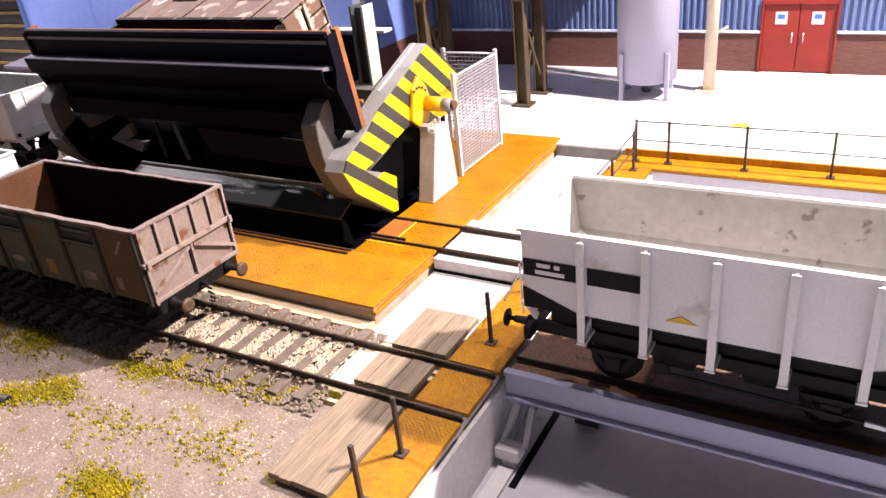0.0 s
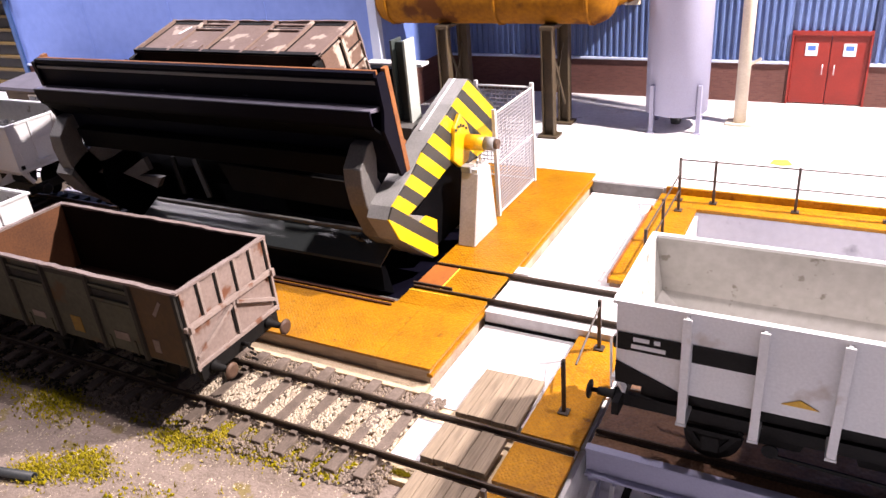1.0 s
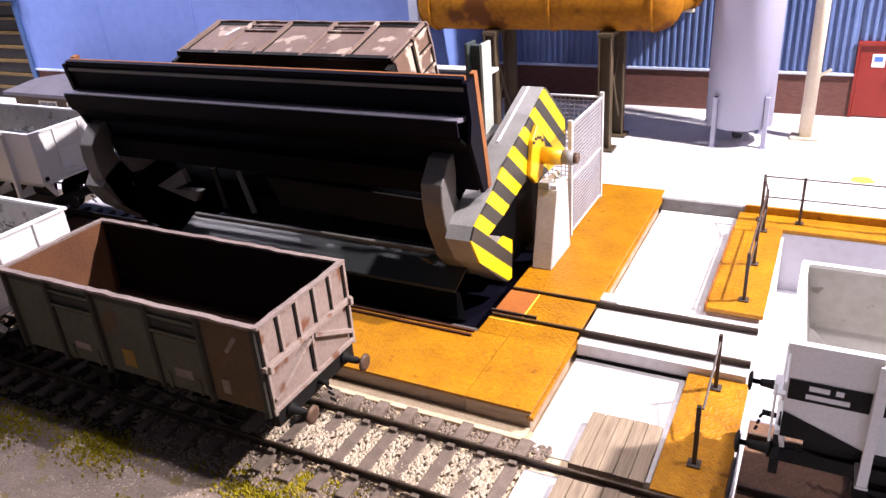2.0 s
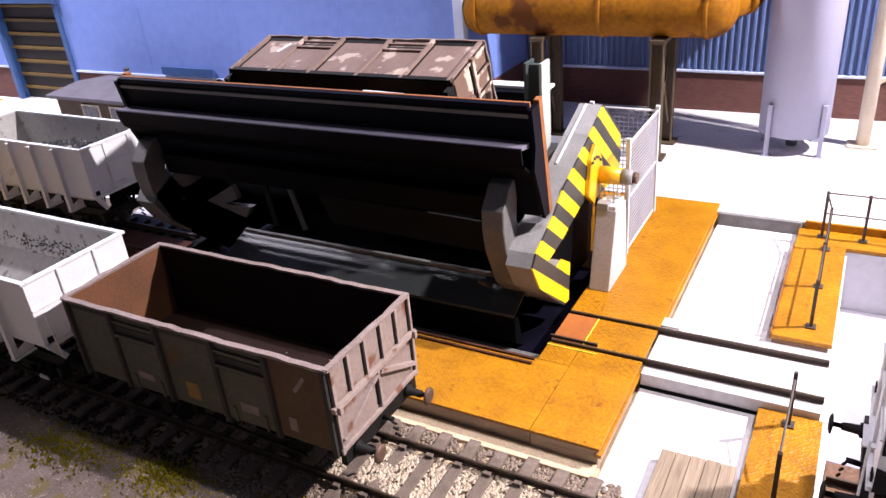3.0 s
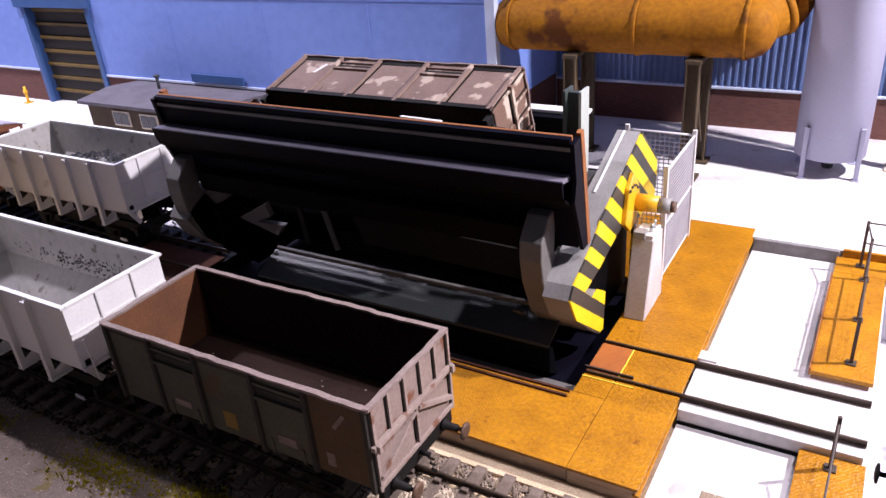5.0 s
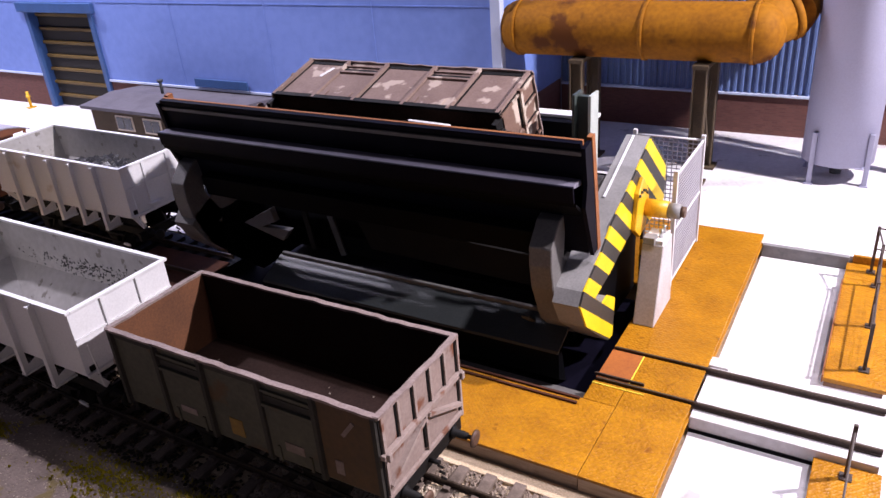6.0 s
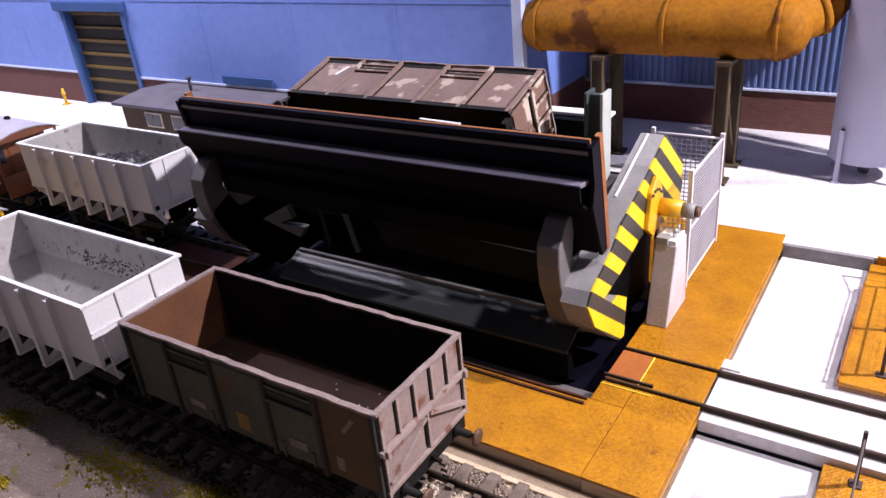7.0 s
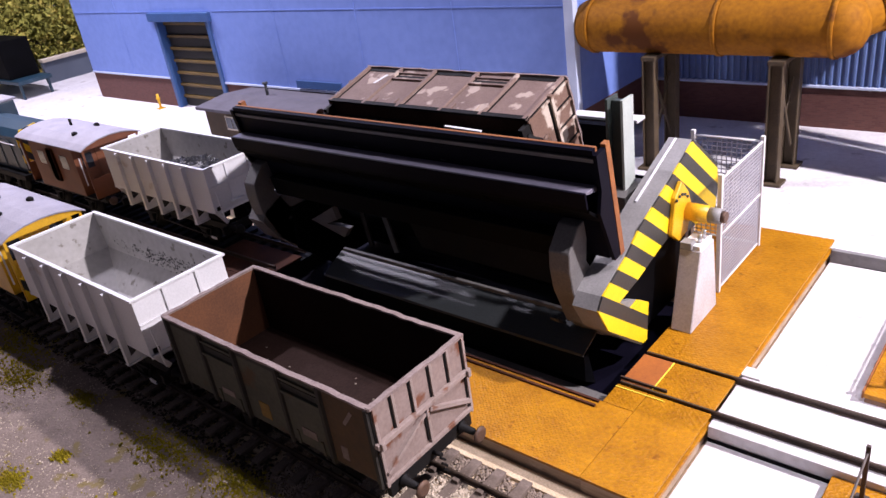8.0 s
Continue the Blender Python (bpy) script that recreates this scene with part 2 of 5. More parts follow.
M_GLASS = mat("dark_glazing", (0.02, 0.025, 0.03), (0.015, 0.015, 0.02), rough=0.1, bump=0)
M_POST = mat("dark_handrail", (0.07, 0.045, 0.035), (0.035, 0.025, 0.02), rough=0.6)
M_WHITEST = mat("white_steelwork", (0.7, 0.69, 0.69), (0.6, 0.59, 0.6), rough=0.55)
M_PED = mat("cast_concrete", (0.58, 0.54, 0.54), (0.44, 0.4, 0.39), rough=0.85, coarse=50, bump=0.25)
M_SOIL = mat("sandy_ground", (0.34, 0.265, 0.225), (0.11, 0.08, 0.058), rough=0.95, coarse=110, fine=700, bump=1.0, mix=1.3, c=(0.2, 0.15, 0.06), cmix=0.08, cscale=90)
M_STONE = mat("ballast_stone", (0.74, 0.63, 0.49), (0.28, 0.22, 0.16), rough=0.9, coarse=220, mix=1.2)
M_PLASTER = mat("sandy_plaster_bed", (0.66, 0.52, 0.35), (0.46, 0.35, 0.22), rough=0.95, coarse=90, bump=0.6)
M_GRASS = mat("yellow_green_tuft", (0.46, 0.36, 0.008), (0.2, 0.165, 0.008), rough=0.9, coarse=60, mix=0.9, c=(0.52, 0.4, 0.03), cmix=0.2, cscale=80)
M_MOSS = mat("yellow_green_moss", (0.4, 0.32, 0.008), (0.13, 0.115, 0.008), rough=0.95, coarse=90, fine=900, mix=1.1, spec=0.1)
# Ballast with the wagons' shadow put into its colour.
M_DARKBALLAST = mat("shaded_ballast", (0.05, 0.042, 0.03), (0.015, 0.012, 0.009), rough=0.95, coarse=180, mix=1.2, spec=0.1)
M_SHOULDER = mat("brown_ballast", (0.36, 0.28, 0.22), (0.1, 0.075, 0.055), rough=0.9, coarse=180, mix=1.2)
M_LEAF = mat("olive_foliage", (0.42, 0.38, 0.06), (0.17, 0.18, 0.035), rough=0.9, coarse=25, mix=0.9, c=(0.55, 0.44, 0.09), cmix=0.3, cscale=35)
M_BARK = mat("bark", (0.1, 0.07, 0.05), rough=0.9)
M_BOARD = mat("sky_backboard", (0.35, 0.45, 0.75), (0.32, 0.42, 0.7), rough=0.9, coarse=3, bump=0)
M_HAZ = stripes("hazard_stripes", (0.9, 0.62, 0.005), (0.035, 0.033, 0.03), (0.0, 0.62, 0.78), 0.0152, 0.51)
M_HAZ2 = stripes("wasp_stripes", (0.85, 0.55, 0.01), (0.03, 0.03, 0.03), (0.0, 0.7, 0.7), 0.012)
M_MESH = mat("galvanised_mesh", (0.36, 0.35, 0.38), (0.28, 0.27, 0.3), rough=0.5)
M_YMARK = mat("yellow_marking", (0.85, 0.68, 0.05), (0.75, 0.58, 0.05), rough=0.7)


# ---------------------------------------------------------------- mesh builders
def thing(name, place, label, category, group="", kind=""):
    ob = new(name)
    ob.empty_display_size = 0.01
    ob.location = place
    return tagged(ob, label, category, group, kind)


def part(name, bm, material, parent=None, label="", smooth=False):
    me = bpy.data.meshes.new(name)
    bmesh.ops.recalc_face_normals(bm, faces=bm.faces[:])
    if smooth:
        for f in bm.faces:
            f.smooth = True
    bm.to_mesh(me)
    bm.free()
    me.materials.append(material)
    ob = new(name, me)
    if parent is not None:
        ob.parent = parent
    if label:
        ob["label"] = label
    return ob


def share(ob, name, place, parent, turn=0.0):
    """Another piece on the same mesh."""
    o = new(name, ob.data)
    o.location, o.rotation_euler[2] = place, turn
    o.parent = parent
    return o


def box(x0, x1, y0, y1, z0, z1, bevel=0.0, bm=None):
    own = bmesh.new()
    bmesh.ops.create_cube(own, size=1.0, matrix=Matrix.LocRotScale(((x0 + x1) / 2, (y0 + y1) / 2, (z0 + z1) / 2), None, (abs(x1 - x0), abs(y1 - y0), abs(z1 - z0))))
    if bevel:
        bmesh.ops.bevel(own, geom=own.edges[:], offset=bevel, segments=2, profile=0.6, affect="EDGES")
    return join(bm, own)


def join(bm, own):
    if bm is None:
        return own
    me = bpy.data.meshes.new("scratch")
    own.to_mesh(me)
    own.free()
    bm.from_mesh(me)
    bpy.data.meshes.remove(me)
    return bm


def prism(points, axis, a, b, bm=None, bevel=0.0):
    """A flat outline pushed along an axis from a to b; the outline's two numbers are the other two axes in order."""
    own = bmesh.new()
    k = "xyz".index(axis)
    rows = []
    for v in (a, b):
        row = []
        for p in points:
            q = list(p)
            q.insert(k, v)
            row.append(own.verts.new(q))
        rows.append(row)
    n = len(points)
    own.faces.new(rows[0])
    own.faces.new(rows[1][::-1])
    for i in range(n):
        own.faces.new((rows[0][i], rows[0][(i + 1) % n], rows[1][(i + 1) % n], rows[1][i]))
    bmesh.ops.recalc_face_normals(own, faces=own.faces[:])
    if bevel:
        bmesh.ops.bevel(own, geom=own.edges[:], offset=bevel, segments=1, affect="EDGES")
    return join(bm, own)


def rod(p, q, r, bm=None, seg=12, r2=None):
    own = bmesh.new()
    p, q = Vector(p), Vector(q)
    d = q - p
    m = Matrix.Translation((p + q) / 2) @ d.to_track_quat("Z", "Y").to_matrix().to_4x4()
    bmesh.ops.create_cone(own, cap_ends=True, segments=seg, radius1=r, radius2=r if r2 is None else r2, depth=d.length, matrix=m)
    for f in own.faces:
        f.smooth = len(f.verts) == 4 and seg > 6
    return join(bm, own)


def lathe(profile, axis, centre, seg=32, bm=None):
    """Turned shape: (along, radius) pairs round an axis."""
    own = bmesh.new()
    rings = []
    for a, r in profile:
        ring = []
        for i in range(seg):
            w = 2 * math.pi * i / seg
            u, v = r * math.cos(w), r * math.sin(w)
            q = {"x": (a, u, v), "y": (u, a, v), "z": (u, v, a)}[axis]
            ring.append(own.verts.new(Vector(q) + Vector(centre)))
        rings.append(ring)
    for s, t in zip(rings, rings[1:]):
        for i in range(seg):
            f = own.faces.new((s[i], s[(i + 1) % seg], t[(i + 1) % seg], t[i]))
            f.smooth = True
    own.faces.new(rings[0][::-1])
    own.faces.new(rings[-1])
    return join(bm, own)


def slab(p, q, wide, thick, normal, bm=None):
    """A flat bar from p to q, its width across, its thickness along the normal."""
    own = bmesh.new()
    p, q, n = Vector(p), Vector(q), Vector(normal).normalized()
    d = (q - p).normalized()
    s = d.cross(n).normalized()
    vs = []
    for e in (p, q):
        for u, v in ((-1, 0), (1, 0), (1, 1), (-1, 1)):
            vs.append(own.verts.new(e + s * (u * wide / 2) + n * (v * thick)))
    for f in ((0, 1, 2, 3), (7, 6, 5, 4), (0, 4, 5, 1), (1, 5, 6, 2), (2, 6, 7, 3), (3, 7, 4, 0)):
        own.faces.new([vs[i] for i in f])
    return join(bm, own)


def scatter(n, area, size, height, flat=0.7, steps=0):
    """Many loose lumps over a stretch of ground, as one mesh."""
    verts, faces = [], []
    for _ in range(n):
        x, y = area()
        if x is None:
            continue
        r = size * random.uniform(0.5, 1.3)
        z = height(x, y)
        a = random.uniform(0, 6.28)
        k = len(verts)
        for i in range(4):
            w = a + i * 1.571 + random.uniform(-0.3, 0.3)
            verts.append((x + r * math.cos(w), y + r * math.sin(w), z + random.uniform(-0.2, 0.25) * r))
        verts.append((x + random.uniform(-0.3, 0.3) * r, y + random.uniform(-0.3, 0.3) * r, z + r * flat))
        for i in range(4):
            faces.append((k + i, k + (i + 1) % 4, k + 4))
    me = bpy.data.meshes.new("stones")
    me.from_pydata(verts, [], faces)
    return me


# ---------------------------------------------------------------- ground and buildings
DECK_Z = 0.005
tagged(part("ground", prism([(-2.6, -0.6), (-0.1337, -0.6), (-0.1337, 0.53), (1.2, 0.53), (1.2, 1.6), (-2.6, 1.6)], "z", -0.06, -0.0095), M_PLASTER), "sandy plaster baseboard under the tracks", "ground", kind="structure")
tagged(part("pavement", prism([(-2.6, 0.405), (-0.60, 0.405), (-0.60, 0.5), (-0.30, 0.5), (-0.30, 0.53), (1.2, 0.53), (1.2, 1.2), (-2.6, 1.2)], "z", -0.009, 0.002), M_CONC), "pale concrete works yard", "yard", kind="structure")
tagged(part("pavement_low", box(-0.2125, -0.1338, 0.5046, 0.5256, -0.0094, -0.006), M_CONC), "white concrete floor of the shallow well", "floor", kind="structure")
tagged(part("kerb", box(-0.2125, -0.16, 0.526, 0.5298, -0.008, 0.0026, 0.0004), M_GREYC), "rough grey concrete yard edge", "kerb", kind="structure")
tagged(part("pavement_low", box(-0.2125, -0.131, 0.255, 0.5045, -0.0094, -0.006), M_CONC), "white concrete floor of the shallow well", "floor", kind="structure")
tagged(part("pavement_patch", box(-0.645, -0.588, 0.3885, 0.4048, -0.009, 0.002), M_CONC), "pale concrete strip beside the far track", "yard", kind="structure")
# traverser pit
tagged(part("floor", box(-0.131, 1.2, -0.6, 0.5045, -0.056, -0.044), M_PIT), "worn grey painted pit floor", "floor", kind="structure")
tagged(part("wall_pit", box(-0.1335, -0.131, -0.6, 0.5045, -0.056, -0.0096), M_CONC), "white painted pit side", "wall", kind="structure")
tagged(part("wall_pit_north", box(-0.1335, 1.2, 0.5047, 0.5298, -0.056, -0.0037), M_PIT), "white painted pit side", "wall", kind="structure")
tagged(part("floor_slot", box(-0.1185, -0.1150, 0.222, 0.28, -0.0442, -0.0436), M_BLACK), "black slot in the pit floor", "slot", kind="structure")

# blue works, plain cladding over a brick plinth
BX0, BX1, BY = -1.372, -0.452, 0.622
works = thing("wall_blue", (0, 0, 0), "pale blue clad works building over brick plinth", "building", kind="structure")
SX0, SX1 = -1.128, -0.998
for a, b, z0 in ((BX0, SX0, 0.045), (SX1, BX1, 0.045), (SX0, SX1, 0.126)):
    part("cladding", box(a, b, BY, BY + 0.012, z0, 0.55, 0.0005), M_BLUE, works)
for a, b in ((BX0, SX0), (SX1, BX1)):
    part("brick_plinth", box(a, b, BY + 0.001, BY + 0.012, 0.0, 0.0448), M_BRICK, works)
    part("drip_flashing", box(a, b, BY - 0.0015, BY + 0.001, 0.0435, 0.0462, 0.0004), M_PALEBLUE, works)
for z in (0.1385, 0.262):
    for a, b in ((BX0, -0.99), (-0.985, -0.72), (-0.715, BX1)):
        part("sheet_joint", box(a, b, BY - 0.0006, BY + 0.001, z, z + 0.001), M_BLUE, works)
for x in (-1.235, -0.86, -0.72, -0.585):
    part("sheet_joint", box(x, x + 0.0009, BY - 0.0005, BY + 0.001, 0.046, 0.55), M_BLUE, works)
part("gable", box(BX0, BX0 + 0.012, BY + 0.012, 1.1, 0.0, 0.55), M_BLUE, works)
part("return_wall", box(BX1 - 0.012, BX1, BY + 0.012, 0.76, 0.045, 0.55), M_BLUE, works)
part("return_plinth", box(BX1 - 0.012, BX1 - 0.001, BY + 0.012, 0.76, 0.0, 0.0448), M_BRICK, works)
part("corner_trim", box(BX1 - 0.008, BX1 + 0.0015, BY - 0.002, BY + 0.006, 0.046, 0.55, 0.0006), M_PALEBLUE, works)
part("roof", box(BX0 - 0.01, BX1 + 0.01, BY - 0.01, 1.1, 0.55, 0.562), M_ROOF, works)
box1 = thing("wall_box", (-0.247, 0.7595, 0.105), "small cream cabinet on the corrugated wall", "cabinet")
part("case", box(-0.0085, 0.0085, -0.006, 0.0, -0.0125, 0.0125, 0.0006), M_CREAM, box1)
part("lid", box(-0.0075, 0.0075, -0.0068, -0.0061, -0.0115, 0.0115, 0.0003), M_CREAM, box1)
door1 = thing("door_1", (0, 0, 0), "brown and ochre roller shutter in blue frame", "roller shutter", kind="structure")
for i in range(14):
    z = 0.004 + i * 0.0087
    part("slat", box(SX0 + 0.005, SX1 - 0.005, BY + (0.0065 if i % 2 else 0.009), BY + 0.0115, z + (0.0022 if i % 2 else -0.0018), z + (0.0062 if i % 2 else 0.0102), 0.0006), M_SHUT if i % 2 else M_SHUTD, door1)
for a, b in ((SX0 - 0.002, SX0 + 0.005), (SX1 - 0.005, SX1 + 0.002)):
    part("door_jamb", box(a, b, BY - 0.003, BY + 0.0095, 0.002, 0.126, 0.0004), M_BLUED, door1)
part("door_head", box(SX0 - 0.012, SX1 + 0.008, BY - 0.006, BY + 0.001, 0.1262, 0.138, 0.0008), M_BLUED, door1)
vent = thing("wall_vent", (-0.80, BY, 0.045), "blue louvred vent at the plinth", "vent")
part("frame", box(-0.04, 0.04, -0.004, -0.0016, 0.0025, 0.012, 0.0004), M_BLUED, vent)
bol = thing("bollard", (-1.158, 0.606, 0.002), "small yellow bollard by the shutter", "bollard")
part("post", rod((0, 0, 0), (0, 0, 0.022), 0.0018), M_YEL, bol)
part("collar", lathe([(0.013, 0.0018), (0.014, 0.0029), (0.0165, 0.0029), (0.018, 0.0018)], "z", (0, 0, 0), 16), M_YEL, bol)
part("base_plate", box(-0.005, 0.005, -0.005, 0.005, 0, 0.0012, 0.0003), M_YEL, bol)

# corrugated shed
CY = 0.762
shed = thing("wall_corrugated", (0, 0, 0), "blue corrugated shed wall over brick plinth", "building", kind="structure")


def corrugated(x0, x1, z0, z1, y, pitch=0.0062, depth=0.0022):
    bm = bmesh.new()
    prof = []
    x = x0
    while x < x1:
        prof += [(x, 0), (x + pitch * 0.42, 0), (x + pitch * 0.56, -depth), (x + pitch * 0.86, -depth)]
        x += pitch
    prof = [p for p in prof if p[0] <= x1]
    lo = [bm.verts.new((px, y + d, z0)) for px, d in prof]
    hi = [bm.verts.new((px, y + d, z1)) for px, d in prof]
    for i in range(len(prof) - 1):
        bm.faces.new((lo[i], lo[i + 1], hi[i + 1], hi[i]))
    return bm


DX0, DX1, DZ = -0.1015, -0.037, 0.0665
part("sheeting", corrugated(BX1, DX0, 0.041, 0.45, CY), M_CORR, shed)
part("sheeting", corrugated(DX1, 0.9, 0.041, 0.45, CY), M_CORR, shed)
part("sheeting", corrugated(DX0, DX1, DZ + 0.002, 0.45, CY), M_CORR, shed)
part("backing", box(BX1, 0.9, CY + 0.004, CY + 0.012, 0.0, 0.45), M_CORR, shed)
for a, b in ((BX1, DX0), (DX1, 0.9)):
    part("brick_plinth", box(a, b, CY - 0.002, CY + 0.0038, 0.002, 0.0385), M_BRICK, shed)
    part("drip_flashing", box(a, b, CY - 0.0045, CY + 0.001, 0.0386, 0.0408, 0.0005), M_PALEBLUE, shed)
part("roof", box(BX1, 0.9, CY - 0.015, 1.1, 0.45, 0.46), M_ROOF, shed)
door2 = thing("door_2", (0, 0, 0), "pair of closed red works doors", "door", kind="structure")
mid = (DX0 + DX1) / 2
for a, b, s in ((DX0 + 0.002, mid - 0.0003, 1), (mid + 0.0003, DX1 - 0.002, -1)):
    leaf = part("door_leaf", box(a, b, CY - 0.001, CY + 0.0025, 0.003, DZ - 0.002, 0.0004), M_DOOR, door2)
    hx = (b - 0.0045) if s > 0 else (a + 0.0045)
    part("door_handle", rod((hx, CY - 0.003, 0.03), (hx, CY - 0.003, 0.039), 0.0006), M_STEEL, leaf)
    cx = (a + b) / 2
    sg = part("sign", box(cx - 0.005, cx + 0.005, CY - 0.0018, CY - 0.0011, 0.0465, 0.0575, 0.0002), M_SIGN, leaf, "small white and blue notice")
    part("notice_mark", box(cx - 0.0032, cx + 0.0032, CY - 0.0022, CY - 0.0019, 0.0515, 0.0555), M_SIGNB, leaf)
for a, b in ((DX0, DX0 + 0.0018), (DX1 - 0.0018, DX1)):
    part("door_frame", box(a, b, CY - 0.0035, CY + 0.003, 0.002, DZ, 0.0003), M_DOOR, door2)
part("door_frame", box(DX0, DX1, CY - 0.0035, CY + 0.003, DZ - 0.0018, DZ + 0.002, 0.0003), M_DOOR, door2)

# back of the layout
tagged(part("backdrop", box(-2.65, 1.2, 1.3, 1.31, -0.06, 1.3), M_BOARD), "plain blue layout backboard", "backboard", kind="structure")
farwall = thing("boundary_wall", (-1.645, 0.62, 0.002), "grey rendered wall with cream coping", "wall")
part("panel", box(0, 0.01, 0.03, 0.6, 0, 0.04), M_FARWALL, farwall)
part("coping", box(-0.004, 0.014, 0.03, 0.6, 0.04, 0.046, 0.001), M_CREAM, farwall)


# ---------------------------------------------------------------- deck, well, plinth and walkways
deck = thing("deck", (0, 0, 0), "orange rusted chequer plate decking on timber", "decking", kind="structure")
HX0, HX1, HY0, HY1 = -0.545, -0.2625, 0.318, 0.44
plates = [(-0.2455, -0.2135, 0.2665, 0.3345, M_DECK), (-0.43, -0.2458, 0.2665, HY0, M_DECK), (HX1, -0.2458, HY0 + 0.0003, 0.3345, M_DECK), (-0.62, -0.4303, 0.2665, HY0, M_RUSTDECK),
          (HX1, -0.2452, 0.3375, 0.3645, M_REDPLATE), (-0.2449, -0.2135, 0.3375, 0.3645, M_DECK), (HX1, -0.2135, 0.3675, 0.5375, M_DECK), (-0.36, HX1 - 0.0003, HY1, 0.5375, M_DECK), (-0.62, HX0, HY0 + 0.0003, 0.36, M_RUSTDECK)]
for a, b, c, d, m in plates:
    part("plate", box(a, b, c, d, DECK_Z - 0.0016, DECK_Z, 0.0003), m, deck)
part("timber_edge", box(-0.43, -0.2463, 0.2685, 0.272, -0.0095, DECK_Z - 0.0018, 0.0004), M_WOODEDGE, deck)
part("timber_edge", box(-0.2457, -0.2145, 0.2675, 0.271, -0.0095, DECK_Z - 0.0018, 0.0004), M_WOODEDGE, deck)
part("timber_edge", box(-0.218, -0.215, 0.2712, 0.333, -0.0095, DECK_Z - 0.0018, 0.0004), M_WOODEDGE, deck)
part("timber_edge", box(-0.218, -0.215, 0.3685, 0.536, -0.0095, DECK_Z - 0.0018, 0.0004), M_WOODEDGE, deck)
part("edge_strip", box(-0.216, -0.2128, 0.375, 0.5378, DECK_Z - 0.0055, DECK_Z - 0.0036, 0.0003), M_DECK, deck)
part("edge_strip", box(-0.216, -0.2128, 0.2668, 0.333, DECK_Z - 0.0055, DECK_Z - 0.0036, 0.0003), M_DECK, deck)
for k in range(2):
    part("kerb_angle", box(-0.43, HX1 - 0.001, HY0 - 0.0022 - k * 0.004, HY0 - 0.0008 - k * 0.004, DECK_Z, DECK_Z + 0.0012), M_RUSTDECK, deck)
part("yellow_line", box(-0.2455, -0.2449, 0.338, 0.364, DECK_Z, DECK_Z + 0.0004), M_YMARK, deck)
part("yellow_line", box(HX1, -0.236, 0.3318, 0.3324, DECK_Z, DECK_Z + 0.0004), M_YMARK, deck)
part("pit_tray", box(HX0, HX1, HY0, HY1, -0.0095, -0.008), M_NAVY, deck)

tagged(part("track_bed", box(-0.43, -0.19, 0.205, 0.2672, -0.0095, -0.0066), M_PLASTER), "sandy plaster track bed", "ground", kind="structure")
tagged(part("track_verge", box(-0.43, -0.2145, 0.2585, 0.2674, -0.0066, -0.0045, 0.0005), M_PLASTER), "pale sandy strip beside the rail", "ground", kind="structure")
tagged(part("pavement_end", box(-0.2075, -0.193, 0.2145, 0.2425, -0.0066, -0.0043, 0.0004), M_CONC), "white plaster patch between the rails", "ground", kind="structure")
plinth = thing("rail_plinth", (0, 0, 0), "white concrete plinth under the tippler rails", "plinth", kind="structure")
part("block", box(-0.2128, -0.133, 0.3285, 0.3725, -0.006, 0.0025, 0.0005), M_CONC, plinth)
# Black strip added for the dark shaded line at the plinth's foot.
part("foot_shade_strip", box(-0.2128, -0.1345, 0.3278, 0.3284, -0.006, -0.0042), M_BLACK, plinth)
part("step_block", box(-0.216, -0.204, 0.3728, 0.381, -0.006, 0.0035, 0.0005), M_CONC, plinth)

walk1 = thing("walkway", (0, 0, 0), "orange rusted chequer plate walkway", "walkway", kind="structure")
for a, b, c, d in ((-0.1582, -0.1315, 0.03, 0.209), (-0.1582, -0.1315, 0.2155, 0.2405), (-0.1582, -0.1315, 0.247, 0.328), (-0.161, -0.1322, 0.391, 0.5045), (-0.161, 0.7, 0.5048, 0.5265)):
    part("plate", box(a, b, c, d, -0.0035, -0.001, 0.0003), M_DECK, walk1)
part("lip", box(-0.1618, -0.1611, 0.391, 0.5, -0.004, 0.0003), M_RUSTEDGE, walk1)
part("back_ledge", box(-0.158, 0.7, 0.527, 0.5295, -0.003, 0.004, 0.0003), M_DECK, walk1)
part("riser", box(-0.1575, -0.1339, 0.03, 0.328, -0.0093, -0.0037), M_WHITEST, walk1)
part("riser", box(-0.1605, -0.1339, 0.391, 0.5255, -0.0093, -0.0037), M_BROWNDECK, walk1)

for (a, b, c, d) in ((-0.1895, -0.1595, 0.152, 0.2085), (-0.192, -0.1615, 0.216, 0.2405), (-0.191, -0.1605, 0.2475, 0.284)):
    bd = thing("board_crossing", ((a + b) / 2, (c + d) / 2, -0.001), "weathered timber crossing boards beside the rail", "boards", group="crossing boards")
    n = 5
    for i in range(n):
        x = (a - b) / 2 + (b - a) * i / n
        part("plank", box(x + 0.0001, x + (b - a) / n - 0.0001, (c - d) / 2 + random.uniform(0, 0.0008), (d - c) / 2 - random.uniform(0, 0.0008), -0.002, 0.0008 + random.uniform(0, 0.0003), 0.0003), M_PLANK, bd)


# ---------------------------------------------------------------- tracks
def rail_bar(x0, x1, y, z, parent):
    h = 0.0034
    bm = box(x0, x1, y - 0.0011, y + 0.0011, z - h, z - h + 0.0006)
    box(x0, x1, y - 0.0003, y + 0.0003, z - h + 0.0006, z - 0.001, bm=bm)
    r = part("rail", bm, M_RAIL, parent)
    part("rail_head", box(x0, x1, y - 0.00055, y + 0.00055, z - 0.001, z, 0.0002), M_RAILHEAD, r)


